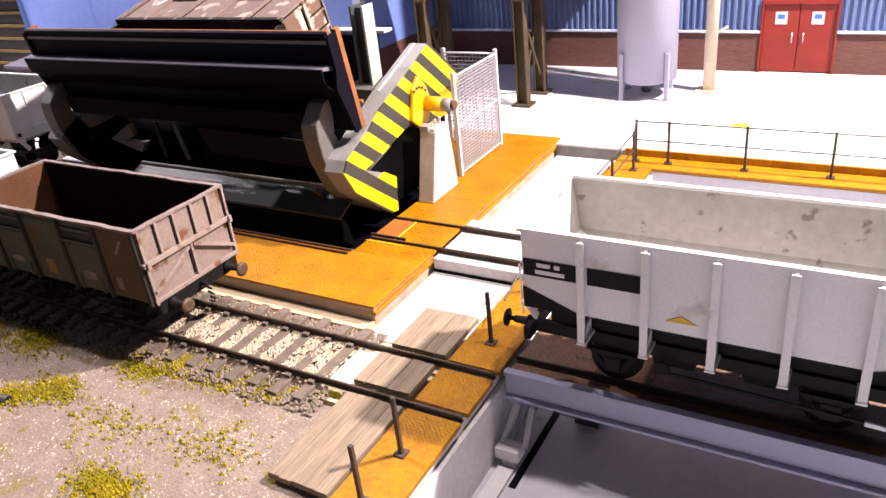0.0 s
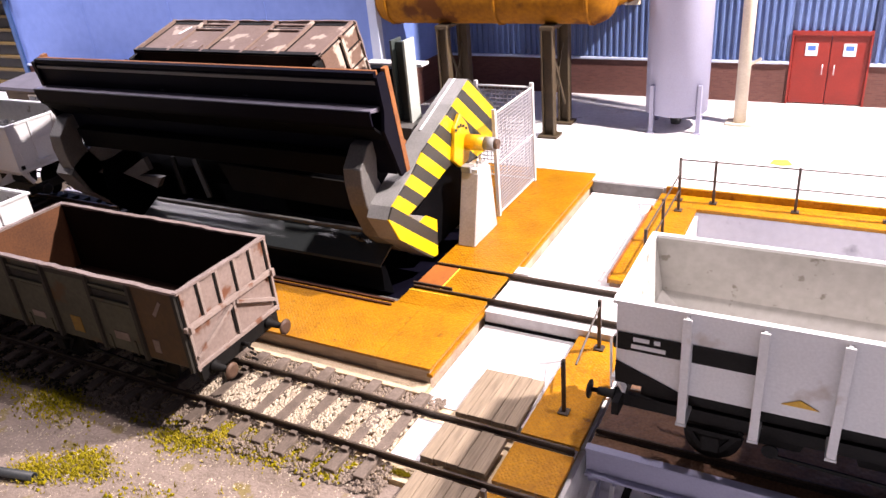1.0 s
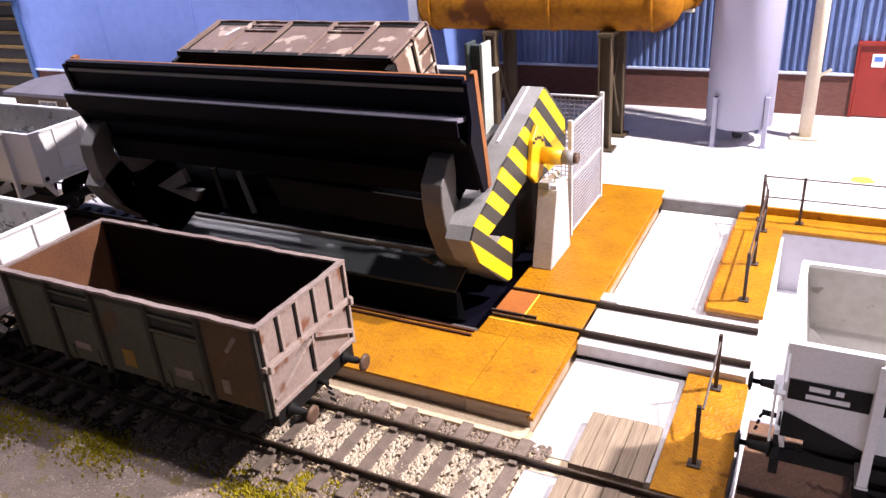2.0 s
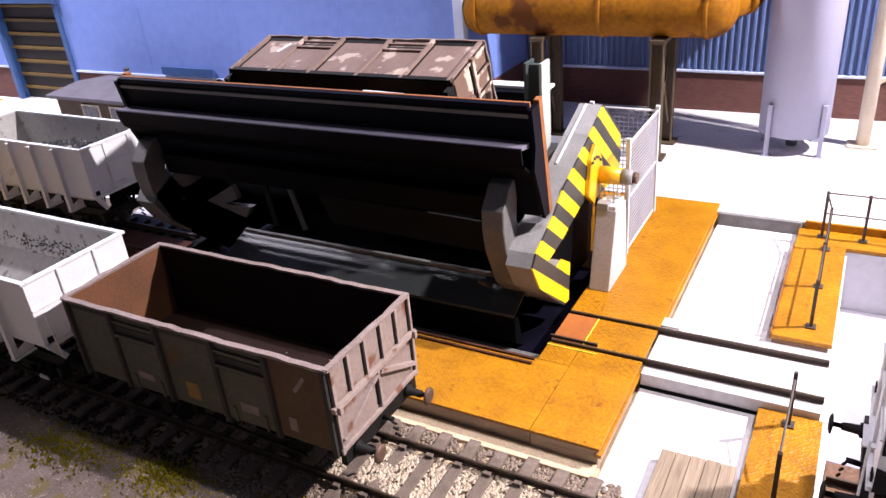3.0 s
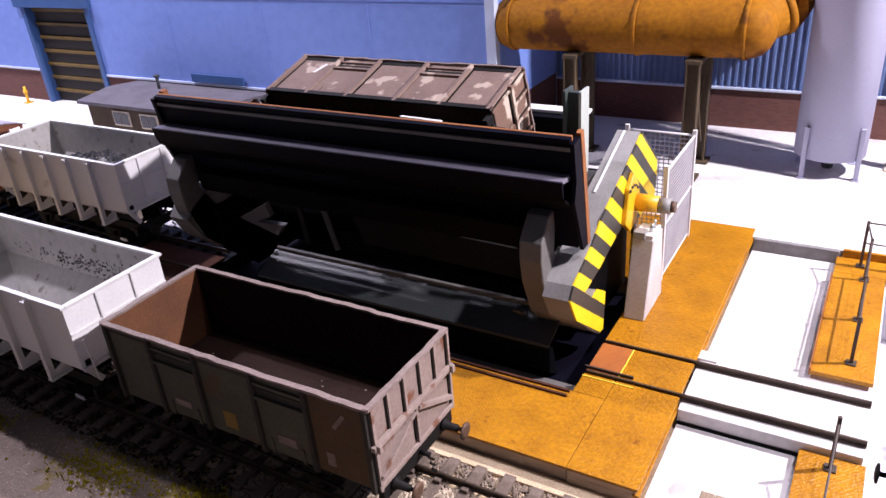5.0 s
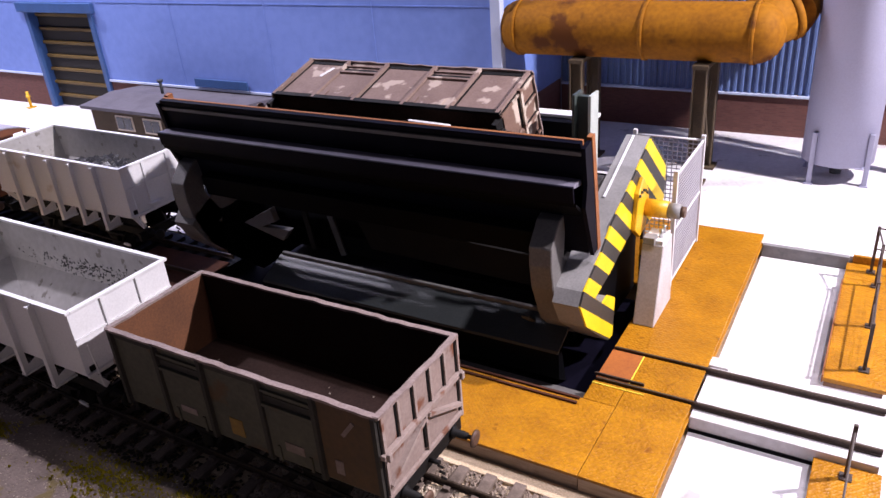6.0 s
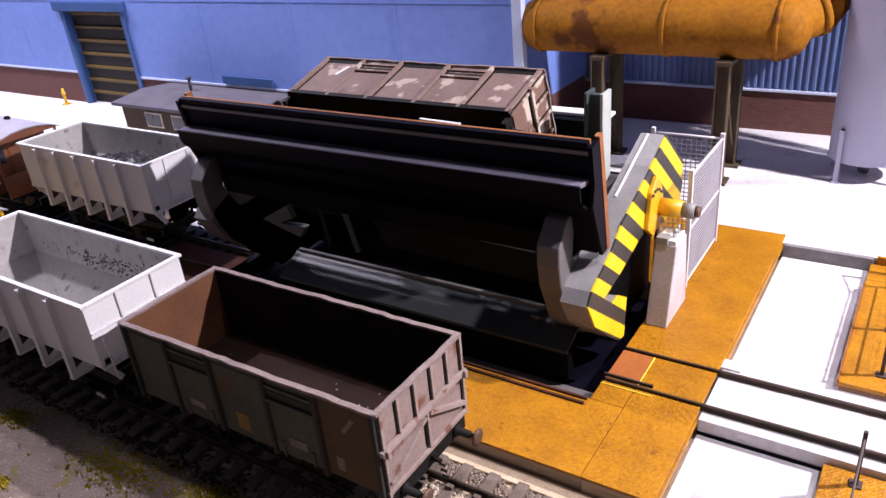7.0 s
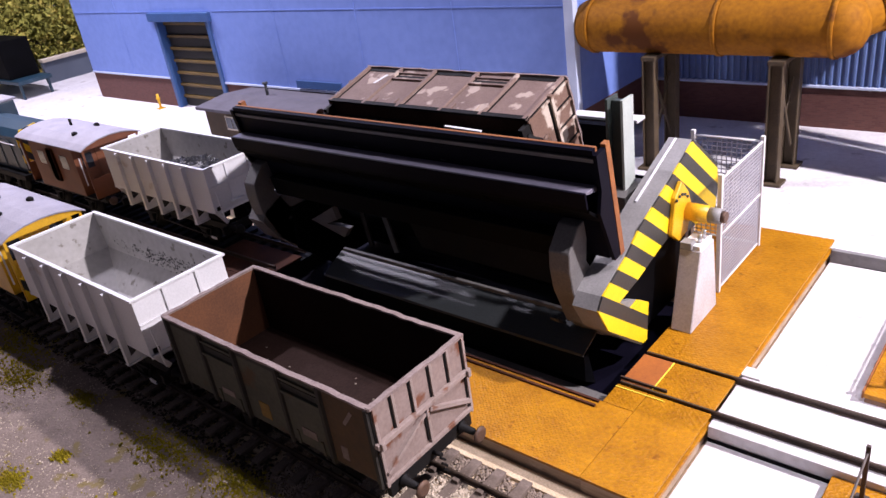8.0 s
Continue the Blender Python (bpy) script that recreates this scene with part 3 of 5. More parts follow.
NY = 0.2285
track1 = thing("track", (0, 0, 0), "near railway track on dark sleepers", "track", kind="structure")
for dy in (-0.0163, 0.0157):
    rail_bar(-1.6, -0.1325, NY + dy, 0.0, track1)
first = None
x = -0.2125
k = 0
while x > -0.90:
    wob = random.uniform(-0.0012, 0.0012)
    if first is None:
        bm = box(-0.0028, 0.0028, -0.0305, 0.0305, -0.0035, 0.0, 0.0005)
        first = part("sleeper", bm, M_SLEEPER, track1)
        bm = box(-0.0018, 0.0018, -0.0035, -0.0013, -0.0001, 0.0016, 0.0003)
        box(-0.0018, 0.0018, 0.0013, 0.0035, -0.0001, 0.0016, 0.0003, bm)
        chair = part("rail_chair", bm, M_SLEEPER, track1)
        first.location = (x, NY, -0.0035)
        chair.location = (x, NY - 0.0163, -0.0035)
    else:
        share(first, "sleeper", (x, NY + wob, -0.0035 - random.uniform(0, 0.0004)), track1, random.uniform(-0.02, 0.02))
        share(chair, "rail_chair", (x, NY - 0.0163, -0.0035), track1)
    share(chair, "rail_chair", (x, NY + 0.0157, -0.0035), track1)
    x -= 0.0142
TY = 0.3505
track2 = thing("track", (0, 0, 0), "tippler track set level with the decking", "track", kind="structure")
for dy in (-0.0145, 0.0155):
    rail_bar(HX1 + 0.001, -0.1325, TY + dy, 0.0062, track2)
    rail_bar(-1.7, HX0 - 0.002, TY + dy, 0.008, track2)
part("check_rail", box(HX1 - 0.001, -0.238, TY - 0.0118, TY - 0.0108, DECK_Z, DECK_Z + 0.0016), M_RAIL, track2)
x = -0.56
while x > -1.1:
    if x > -0.57:
        dark = part("sleeper", box(-0.0028, 0.0028, -0.0305, 0.0305, -0.0035, 0.0, 0.0005), M_FRAME, track2)
        dark.location = (x, TY, 0.0045)
    else:
        share(dark, "sleeper", (x, TY, 0.0045), track2)
    x -= 0.0142
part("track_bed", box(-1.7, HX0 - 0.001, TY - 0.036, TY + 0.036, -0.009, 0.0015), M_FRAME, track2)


# ---------------------------------------------------------------- wagons
def wheelset(parent, x, r=0.0115, base=0.0, gauge=0.0315):
    bm = rod((x, -gauge / 2, base + r), (x, gauge / 2, base + r), 0.0016, seg=8)
    ws = part("axle", bm, M_FRAME, parent)
    for s in (-1, 1):
        y = s * gauge / 2
        part("wheel", lathe([(y - 0.0017, r * 0.3), (y - 0.0014, r * 0.94), (y - 0.0012 * s - 0.0002, r), (y + 0.0012, r * 0.97), (y + 0.0015, r * 0.3)], "y", (x, 0, base + r), 24), M_FRAME, ws)
        part("axle_box", box(x - 0.0035, x + 0.0035, s * 0.0215 - 0.002, s * 0.0215 + 0.002, base + r - 0.003, base + r + 0.0045, 0.0007), M_FRAME, parent)
        bm = box(x - 0.011, x + 0.011, s * 0.022 - 0.001, s * 0.022 + 0.001, base + r + 0.006, base + r + 0.0068)
        box(x - 0.0085, x + 0.0085, s * 0.022 - 0.001, s * 0.022 + 0.001, base + r + 0.0052, base + r + 0.006, bm=bm)
        box(x - 0.005, x + 0.005, s * 0.022 - 0.001, s * 0.022 + 0.001, base + r + 0.0044, base + r + 0.0052, bm=bm)
        part("leaf_spring", bm, M_FRAME, parent)
        bm = slab((x - 0.011, s * 0.0215, base + r + 0.008), (x - 0.0035, s * 0.0215, base + r - 0.003), 0.002, 0.001, (0, 1, 0))
        slab((x + 0.011, s * 0.0215, base + r + 0.008), (x + 0.0035, s * 0.0215, base + r - 0.003), 0.002, 0.001, (0, 1, 0), bm)
        part("axle_guard", bm, M_FRAME, parent)


def buffers(parent, x, s, z, y=0.0198, m=None):
    for k in (-1, 1):
        b = part("buffer", lathe([(x, 0.003), (x + s * 0.0012, 0.003), (x + s * 0.0014, 0.002), (x + s * 0.0075, 0.0016), (x + s * 0.0076, 0.001), (x + s * 0.0105, 0.001)], "x", (0, k * y, z), 16), M_FRAME, parent)
        part("buffer_head", lathe([(x + s * 0.0104, 0.0018), (x + s * 0.0108, 0.0041), (x + s * 0.0115, 0.004), (x + s * 0.0121, 0.0025)], "x", (0, k * y, z), 20), m or M_BUFFER, b)
    bm = rod((x, 0, z), (x + s * 0.005, 0, z + 0.0005), 0.0011, seg=8)
    for i in range(3):
        bm = rod((x + s * (0.005 + i * 0.0006), -0.0012, z - 0.003 * i), (x + s * (0.0055 + i * 0.0006), 0.0012, z - 0.003 * (i + 1)), 0.0006, bm, 6)
    part("coupling", bm, M_FRAME, parent)


def mineral_wagon(place, label, side, endm, rim, inside, ribm, braces, gap):
    """All-steel open mineral wagon: ribbed sides with doors, ribbed ends, open top."""
    w = thing("mineral_wagon", place, label, "wagon")
    L, W, Z0, Z1 = 0.0755, 0.0292, 0.027, 0.068
    t = 0.0009
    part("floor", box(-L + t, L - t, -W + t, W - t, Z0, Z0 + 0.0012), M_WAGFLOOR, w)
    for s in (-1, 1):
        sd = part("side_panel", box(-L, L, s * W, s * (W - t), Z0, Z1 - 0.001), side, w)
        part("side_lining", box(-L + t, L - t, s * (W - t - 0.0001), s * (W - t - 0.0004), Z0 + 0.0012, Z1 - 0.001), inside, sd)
        for x in (-0.0742, -0.045, -0.0165, 0.0165, 0.045, 0.0742):
            part("rib", prism([(x - 0.0015, s * W), (x + 0.0015, s * W), (x + 0.001, s * (W + 0.0017)), (x - 0.001, s * (W + 0.0017))], "z", Z0 - 0.001, Z1 - 0.001), ribm, sd)
        for x in (-0.0305, 0.0305):
            part("door_rail", box(x - 0.0135, x + 0.0135, s * (W), s * (W + 0.0016), 0.0545, 0.0562, 0.0003), side, sd)
            d = part("side_door", box(x - 0.0128, x + 0.0128, s * W, s * (W + 0.0006), Z0 + 0.001, 0.0535, 0.0002), side, sd)
            for dx in (-0.0085, 0.0085):
                part("hinge", box(x + dx - 0.0008, x + dx + 0.0008, s * (W + 0.0006), s * (W + 0.0012), Z0, Z0 + 0.008, 0.0002), side, d)
            part("flap_rail", box(x - 0.0135, x + 0.0135, s * W, s * (W + 0.0011), 0.0618, 0.063, 0.0002), side, sd)
        # Flat dark strips stand for the shadow in the flap recesses.
        for a, b, z in ((-0.0727, -0.0465, 0.0634), (-0.015, 0.015, 0.0634), (0.0465, 0.0727, 0.0634), (-0.0435, -0.018, 0.0567), (0.018, 0.0435, 0.0567)):
            part("flap_gap_shade", box(a, b, s * W, s * (W + 0.0003), z, z + 0.0033), gap, sd)
        if gap == M_FRAME:
            part("bottom_angle", box(-L, L, s * W, s * (W + 0.0016), Z0 - 0.0015, Z0 + 0.0018, 0.0003), gap, sd, "sooty bottom angle")
            # Thin black strips paint the shadow along each side rib.
            for x in (-0.0718, -0.0426, -0.0141, 0.0189, 0.0474, 0.0721):
                part("shade_line", box(x - 0.0004, x + 0.0005, s * W, s * (W + 0.0003), Z0 + 0.002, Z1 - 0.002), gap, sd, "painted shade line beside the rib")
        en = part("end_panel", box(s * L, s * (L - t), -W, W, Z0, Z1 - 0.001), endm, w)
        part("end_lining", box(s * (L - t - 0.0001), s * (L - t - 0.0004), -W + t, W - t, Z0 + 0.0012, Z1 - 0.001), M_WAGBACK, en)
        # Dark strips by end ribs, rails, stop and braces are painted shadow.
        for y in (-0.0285, -0.0175, -0.006, 0.006, 0.0175, 0.0285):
            lo = 0.0495 if abs(y) < 0.02 else Z0 - 0.001
            rb = part("end_rib", box(s * L, s * (L + 0.0013), y - 0.0003, y + 0.0012, lo, Z1 - 0.001, 0.0002), braces, en)
            part("shade_line", box(s * L, s * (L + 0.0005), y - 0.0011, y - 0.0003, lo, Z1 - 0.001), M_FRAME, rb, "painted shade line beside the rib")
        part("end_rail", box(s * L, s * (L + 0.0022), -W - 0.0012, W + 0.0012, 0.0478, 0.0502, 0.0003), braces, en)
        part("shade_line", box(s * L, s * (L + 0.0009), -W, W, 0.0471, 0.0478), M_FRAME, en, "painted shade line under the rail")
        part("end_rail", box(s * L, s * (L + 0.0014), -W, W, Z0, Z0 + 0.0022, 0.0003), braces, en)
        if gap == M_FRAME:
            continue
        part("end_stop", box(s * L, s * (L + 0.0015), -0.0002, 0.0014, Z0 + 0.002, 0.0478, 0.0003), braces, en)
        part("shade_line", box(s * L, s * (L + 0.0008), -0.0012, -0.0002, Z0 + 0.004, 0.0476), M_FRAME, en, "painted shade line beside the stop")
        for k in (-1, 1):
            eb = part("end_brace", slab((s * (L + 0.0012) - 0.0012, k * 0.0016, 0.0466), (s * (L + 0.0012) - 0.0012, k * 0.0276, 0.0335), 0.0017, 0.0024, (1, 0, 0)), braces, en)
            part("shade_line", slab((s * (L + 0.0006) - 0.0006, k * 0.0022, 0.0453), (s * (L + 0.0006) - 0.0006, k * 0.027, 0.0327), 0.0008, 0.0012, (1, 0, 0)), M_FRAME, eb, "painted shade line under the brace")
            part("end_catch", box(s * (L + 0.002), s * (L + 0.0036), k * 0.0282 - 0.001, k * 0.0282 + 0.001, 0.047, 0.0506, 0.0003), braces, en)
        # worn rim: a slightly uneven angle along each edge
    for s in (-1, 1):
        for along, length, at in (("x", L, W), ("y", W, L)):
            bm = bmesh.new()
            n = 26 if along == "x" else 10
            rows = []
            for i in range(n + 1):
                u = -length - 0.0008 + (2 * length + 0.0016) * i / n
                wv = random.uniform(-0.00035, 0.00035)
                dz = random.uniform(-0.0003, 0.0002)
                prof = [(at - 0.0013 + wv, Z1 - 0.0012), (at + 0.0014 + wv, Z1 - 0.0012), (at + 0.0014 + wv, Z1 + dz), (at - 0.0013 + wv, Z1 + dz)]
                rows.append([bm.verts.new((u, s * a, z) if along == "x" else (s * a, u, z + 0.0002)) for a, z in prof])
            for r, q in zip(rows, rows[1:]):
                for i in range(4):
                    bm.faces.new((r[i], r[(i + 1) % 4], q[(i + 1) % 4], q[i]))
            bm.faces.new(rows[0])
            bm.faces.new(rows[-1])
            part("top_rim", bm, rim, w)
        part("sole_bar", box(-L + 0.002, L - 0.002, s * 0.0195 - 0.0012, s * 0.0195 + 0.0012, 0.0205, Z0 - 0.0001, 0.0003), M_FRAME, w)
        part("head_stock", box(s * (L - 0.002), s * (L + 0.0008), -0.0275, 0.0275, 0.0195, Z0 - 0.0002, 0.0003), M_FRAME, w)
        buffers(w, s * (L + 0.0008), s, 0.0235)
        part("brake_lever", slab((-0.01, s * 0.0235, 0.016), (0.052, s * 0.0245, 0.013), 0.0015, 0.0008, (0, 1, 0)), M_FRAME, w)
        part("door_spring", slab((-0.035, s * 0.0215, 0.026), (-0.035, s * 0.0225, 0.012), 0.003, 0.0008, (0, 1, 0)), M_FRAME, w)
    for x in (-0.034, 0.034):
        wheelset(w, x)
    part("brake_shaft", rod((0, -0.021, 0.013), (0, 0.021, 0.013), 0.0009, seg=8), M_FRAME, w)
    for s in (-1, 1):
        part("brake_hanger", slab((0, s * 0.012, 0.026), (0.0, s * 0.012, 0.010), 0.004, 0.001, (0, 1, 0)), M_FRAME, w)
        part("brake_block", box(s * 0.0195, s * 0.0225, -0.018, -0.013, 0.007, 0.016, 0.0006), M_FRAME, w)
    return w


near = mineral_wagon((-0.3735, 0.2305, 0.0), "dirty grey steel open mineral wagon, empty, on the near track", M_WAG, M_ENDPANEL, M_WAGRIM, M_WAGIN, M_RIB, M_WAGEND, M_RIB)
# lettering patches on the near wagon's side, unreadable
for x, z in ((0.062, 0.057),):
    part("white_stripe", slab((x - 0.004, -0.0298, z - 0.004), (x + 0.002, -0.0298, z + 0.004), 0.0018, -0.00025, (0, 1, 0)), M_WAGRIM, near, "worn white diagonal stripe")
part("patch_plate", box(-0.006, 0.0015, -0.02945, -0.0292, 0.031, 0.04), mat("faded_yellow", (0.3, 0.18, 0.02), (0.16, 0.09, 0.03), rough=0.8, coarse=300, mix=1.0), near, "faded yellow patch")
part("rust_panel", box(0.0468, 0.0724, -0.0297, -0.0292, 0.028, 0.0665), M_RUSTPATCH, near, "rust brown end panel")
part("number_bar", box(0.026, 0.036, -0.0301, -0.0298, 0.034, 0.0385), M_WAGRIM, near, "faint pale lettering patch")
part("number_bar", box(-0.036, -0.026, -0.0301, -0.0298, 0.034, 0.0375), M_WAGRIM, near, "faint pale lettering patch")
part("number_bar", box(0.052, 0.056, -0.0300, -0.0297, 0.032, 0.039), M_WAGRIM, near, "faint pale lettering patch")

TILT_W = 74.0
tipped = mineral_wagon((0, 0, 0), "rust patched steel mineral wagon held tipped on its side", M_WAG2, M_WAG2END, M_WAGRIM, M_WAGIN, M_WAG2, M_WAG2END, M_FRAME)
upy, upz = math.cos(radians(16)), math.sin(radians(16))
# rim of the raised side lies at (y, z); the wagon's own up axis points (upy, upz)
ry, rz = 0.4000 - 0.068 * upy, 0.1440 - 0.068 * upz
ry, rz = ry - 0.0292 * (-upz), rz - 0.0292 * upy
tipped.matrix_basis = pose(-0.3985, ry, rz, -TILT_W, 0, 0)
for x0, x1, y, z, r in ((-0.064, 0.06, -0.0235, 0.0165, 0.0006), (-0.03, 0.045, -0.018, 0.0125, 0.0006), (-0.05, -0.02, -0.020, 0.018, 0.0008), (0.0, 0.03, -0.021, 0.0145, 0.0008)):
    part("brake_rod", rod((x0, y, z), (x1, y + 0.001, z - 0.002), r, seg=8), M_LEG, tipped)
for x in (-0.034, 0.034):
    part("tyre_face", lathe([(-0.0178, 0.0085), (-0.0176, 0.0113), (-0.0172, 0.0113)], "y", (x, 0, 0.0115), 24), M_DGREY, tipped, "worn grey wheel tyre")
part("lever_grip", slab((0.024, -0.0249, 0.0195), (0.05, -0.0249, 0.0185), 0.0014, -0.0008, (0, 1, 0)), M_SIGN, tipped, "white brake lever")
part("white_stripe", slab((-0.056, -0.0293, 0.05), (-0.0525, -0.0293, 0.06), 0.0018, -0.0003, (0, 1, 0)), M_SIGN, tipped, "white diagonal stripe")


def hopper(place, label, lower):
    """White hopper wagon: straight upper body, tapering below, tall T legs along each side."""
    w = thing("hopper_wagon", place, label, "wagon", group="white hopper wagons")
    L, W, Z1, ZM, ZB = 0.0775, 0.029, 0.074, 0.038, 0.024
    outer = [(L, W, Z1), (L, W, ZM), (L * 0.52, W * 0.52, ZB)]

    def shell(levels, flip):
        bm = bmesh.new()
        rings = [[bm.verts.new((sx * l, sy * v, z)) for sx, sy in ((-1, -1), (1, -1), (1, 1), (-1, 1))] for l, v, z in levels]
        for a, b in zip(rings, rings[1:]):
            for i in range(4):
                bm.faces.new((a[i], a[(i + 1) % 4], b[(i + 1) % 4], b[i]))
        if len(levels) > 2:
            bm.faces.new(rings[-1])
        return bm

    body = part("body", shell(outer[:2], 1), M_HOP, w)
    part("hopper_bottom", shell([(L, W, ZM), (L * 0.9, W * 0.80, ZM - 0.004), (L * 0.52, W * 0.42, ZB)], 1), lower, w)
    part("lining", shell([(L - 0.0008, W - 0.0008, Z1 - 0.0003), (L * 0.94, W - 0.0008, ZM + 0.010), (L * 0.55, W * 0.45, ZB + 0.003)], 0), M_HOPIN, body, "scraped grey inside")
    for s in (-1, 1):
        part("top_rim", box(-L - 0.0012, L + 0.0012, s * (W - 0.0012), s * (W + 0.0014), Z1 - 0.0009, Z1 + 0.0006, 0.0003), M_HOP, w)
        part("top_rim", box(s * (L - 0.0012), s * (L + 0.0014), -W + 0.0012, W - 0.0012, Z1 - 0.0009, Z1 + 0.0006, 0.0003), M_HOP, w)
        for x in (-0.0515, -0.026, -0.0005, 0.025, 0.0505):
            leg = part("side_leg", box(x - 0.0006, x + 0.0006, s * W, s * (W + 0.0028), 0.0265, Z1 - 0.0012), M_HOP, w)
            part("leg_flange", box(x - 0.0016, x + 0.0016, s * (W + 0.0028), s * (W + 0.0035), 0.0265, Z1 - 0.0012, 0.0003), M_HOP, leg)
            part("leg_gusset", prism([(s * (W + 0.0028), 0.0285), (s * (W + 0.0028), 0.0265), (s * 0.0205, 0.0265), (s * 0.0205, 0.0335)], "x", x - 0.0004, x + 0.0004), M_HOP, leg)
            part("leg_foot", box(x - 0.0019, x + 0.0019, s * 0.0205, s * (W + 0.0037), 0.0255, 0.0265), M_HOP, leg)
        for y in (-0.0105, 0.0105):
            part("end_rib", box(s * L, s * (L + 0.0012), y - 0.001, y + 0.001, ZM, Z1 - 0.001, 0.0003), M_HOP, w)
        part("end_rail", box(s * L, s * (L + 0.0009), -W, W, 0.058, 0.0588, 0.0002), M_HOP, w)
        part("end_rail", box(s * L, s * (L + 0.0018), -W, W, ZM - 0.001, ZM + 0.001, 0.0003), M_HOP, w)
        for k in (-1, 1):
            part("corner_leg", slab((s * (L - 0.001), k * (W - 0.002), ZM), (s * (L - 0.002), k * 0.02, 0.027), 0.003, 0.0015, (s, 0, 0)), M_HOP, w)
            part("end_plate", box(s * (L + 0.0003), s * (L + 0.0009), k * (W - 0.004) - 0.002, k * (W - 0.004) + 0.002, ZM + 0.0015, ZM + 0.0045), M_FRAME, w)
        part("end_step", box(s * (L - 0.004), s * (L + 0.004), -0.014, -0.002, 0.0425, 0.0432), M_HOP, w)
        part("hand_rail", rod((s * (L + 0.003), -0.024, 0.03), (s * (L + 0.003), -0.0255, 0.055), 0.0005, seg=6), M_HOP, w)
        part("sole_bar", box(-L - 0.002, L + 0.002, s * 0.0195 - 0.0013, s * 0.0195 + 0.0013, 0.0195, 0.0254, 0.0003), M_FRAME, w)
        part("head_stock", box(s * (L - 0.001), s * (L + 0.002), -0.0275, 0.0275, 0.019, 0.0252, 0.0003), M_FRAME, w)
        part("side_sheet", prism([(-L * 0.9, 0.0257), (L * 0.9, 0.0257), (L * 0.9, 0.0320), (-L * 0.9, 0.0320)], "y", s * 0.0185, s * 0.0192), M_FRAME, w)
        if lower == M_FRAME:
            part("panel_mark", box(-L + 0.0005, -L + 0.0242, s * (W + 0.0001), s * (W + 0.0004), 0.0530, 0.0606), M_FRAME, w, "black number panel")
            part("panel_mark", box(-L + 0.0279, -L + 0.0497, s * (W + 0.0001), s * (W + 0.0004), 0.0530, 0.0606), M_FRAME, w, "black panel")
            for z, a, b in ((0.0585, 0.0065, 0.0125), (0.0585, 0.0142, 0.0165), (0.0553, 0.0058, 0.0185)):
                part("lettering_bar", box(-L + a, -L + b, s * (W + 0.0005), s * (W + 0.0007), z - 0.0009, z + 0.0009), M_SIGN, w, "white lettering, a plain bar")
            for e in (-1, 1):
                part("end_slope", prism([(e * L, ZM - 0.0005), (e * L, 0.0475), (e * (L - 0.026), ZM - 0.0005)], "y", s * (W + 0.0001), s * (W + 0.0005)), M_FRAME, w, "black painted end slope")
            part("yellow_triangle", prism([(-0.0185, 0.0432), (-0.0065, 0.0432), (-0.0125, 0.0462)], "y", s * (W + 0.0001), s * (W + 0.0004)), M_YEL, w, "yellow triangle mark")
        buffers(w, s * (L + 0.002), s, 0.0232, m=M_FRAME)
        part("brake_lever", slab((-0.02, s * 0.0235, 0.014), (0.06, s * 0.0245, 0.0115), 0.0014, 0.0008, (0, 1, 0)), M_FRAME, w)
        part("lever_grip", slab((0.053, s * 0.0247, 0.0117), (0.06, s * 0.0249, 0.0115), 0.0018, 0.0009, (0, 1, 0)), M_SIGN, w)
        part("hand_wheel", lathe([(s * 0.0235, 0.003), (s * 0.0245, 0.003)], "y", (-0.02, 0, 0.0165), 14), M_FRAME, w)
    for x in (-0.0415, 0.0415):
        wheelset(w, x)
    for x in (-0.018, 0.018):
        part("discharge_door", prism([(x - 0.014, 0.026), (x + 0.014, 0.026), (x + 0.008, 0.01), (x - 0.008, 0.01)], "y", -0.013, 0.013), M_FRAME, w)
    return w


def coal_load(hop, x0, x1, z, n):
    bm = bmesh.new()
    me = scatter(n, lambda: (random.uniform(x0, x1), random.uniform(-0.022, 0.022)), 0.0028, lambda x, y: z + 0.004 * math.cos(x * 60) + random.uniform(0, 0.002))
    bm.from_mesh(me)
    ob = part("coal", bm, M_COAL)
    ob.location = hop.location
    tagged(ob, "loose black coal lumps lying in the hopper", "coal", kind="stuff")


hopB = hopper((-0.5465, 0.2245, 0.0), "white hopper wagon, empty, coupled behind the mineral wagon", M_HOP)
hopA = copy_thing(hopB, pose(-0.6745, 0.358, 0.007))
hopA["label"] = "white hopper wagon with a little coal, beyond the tippler"
hopC = hopper((-0.0390, 0.2755, 0.001), "white hopper wagon with black lower slopes on the traverser", M_FRAME)
specks = scatter(260, lambda: (random.gauss(0.01, 0.028), random.gauss(0.0, 0.0032)), 0.0007, lambda x, y: 0.0, 0.35)
specks.transform(Matrix.Rotation(radians(90), 4, "X"))
specks.materials.append(M_COAL)
dust = new("coal_dust", specks)
dust.location = (-0.5465, 0.2245 + 0.0279, 0.0545)
tagged(dust, "black coal dust clinging inside the hopper", "coal dust", kind="stuff")
coal_load(hopA, -0.045, 0.06, 0.052, 420)


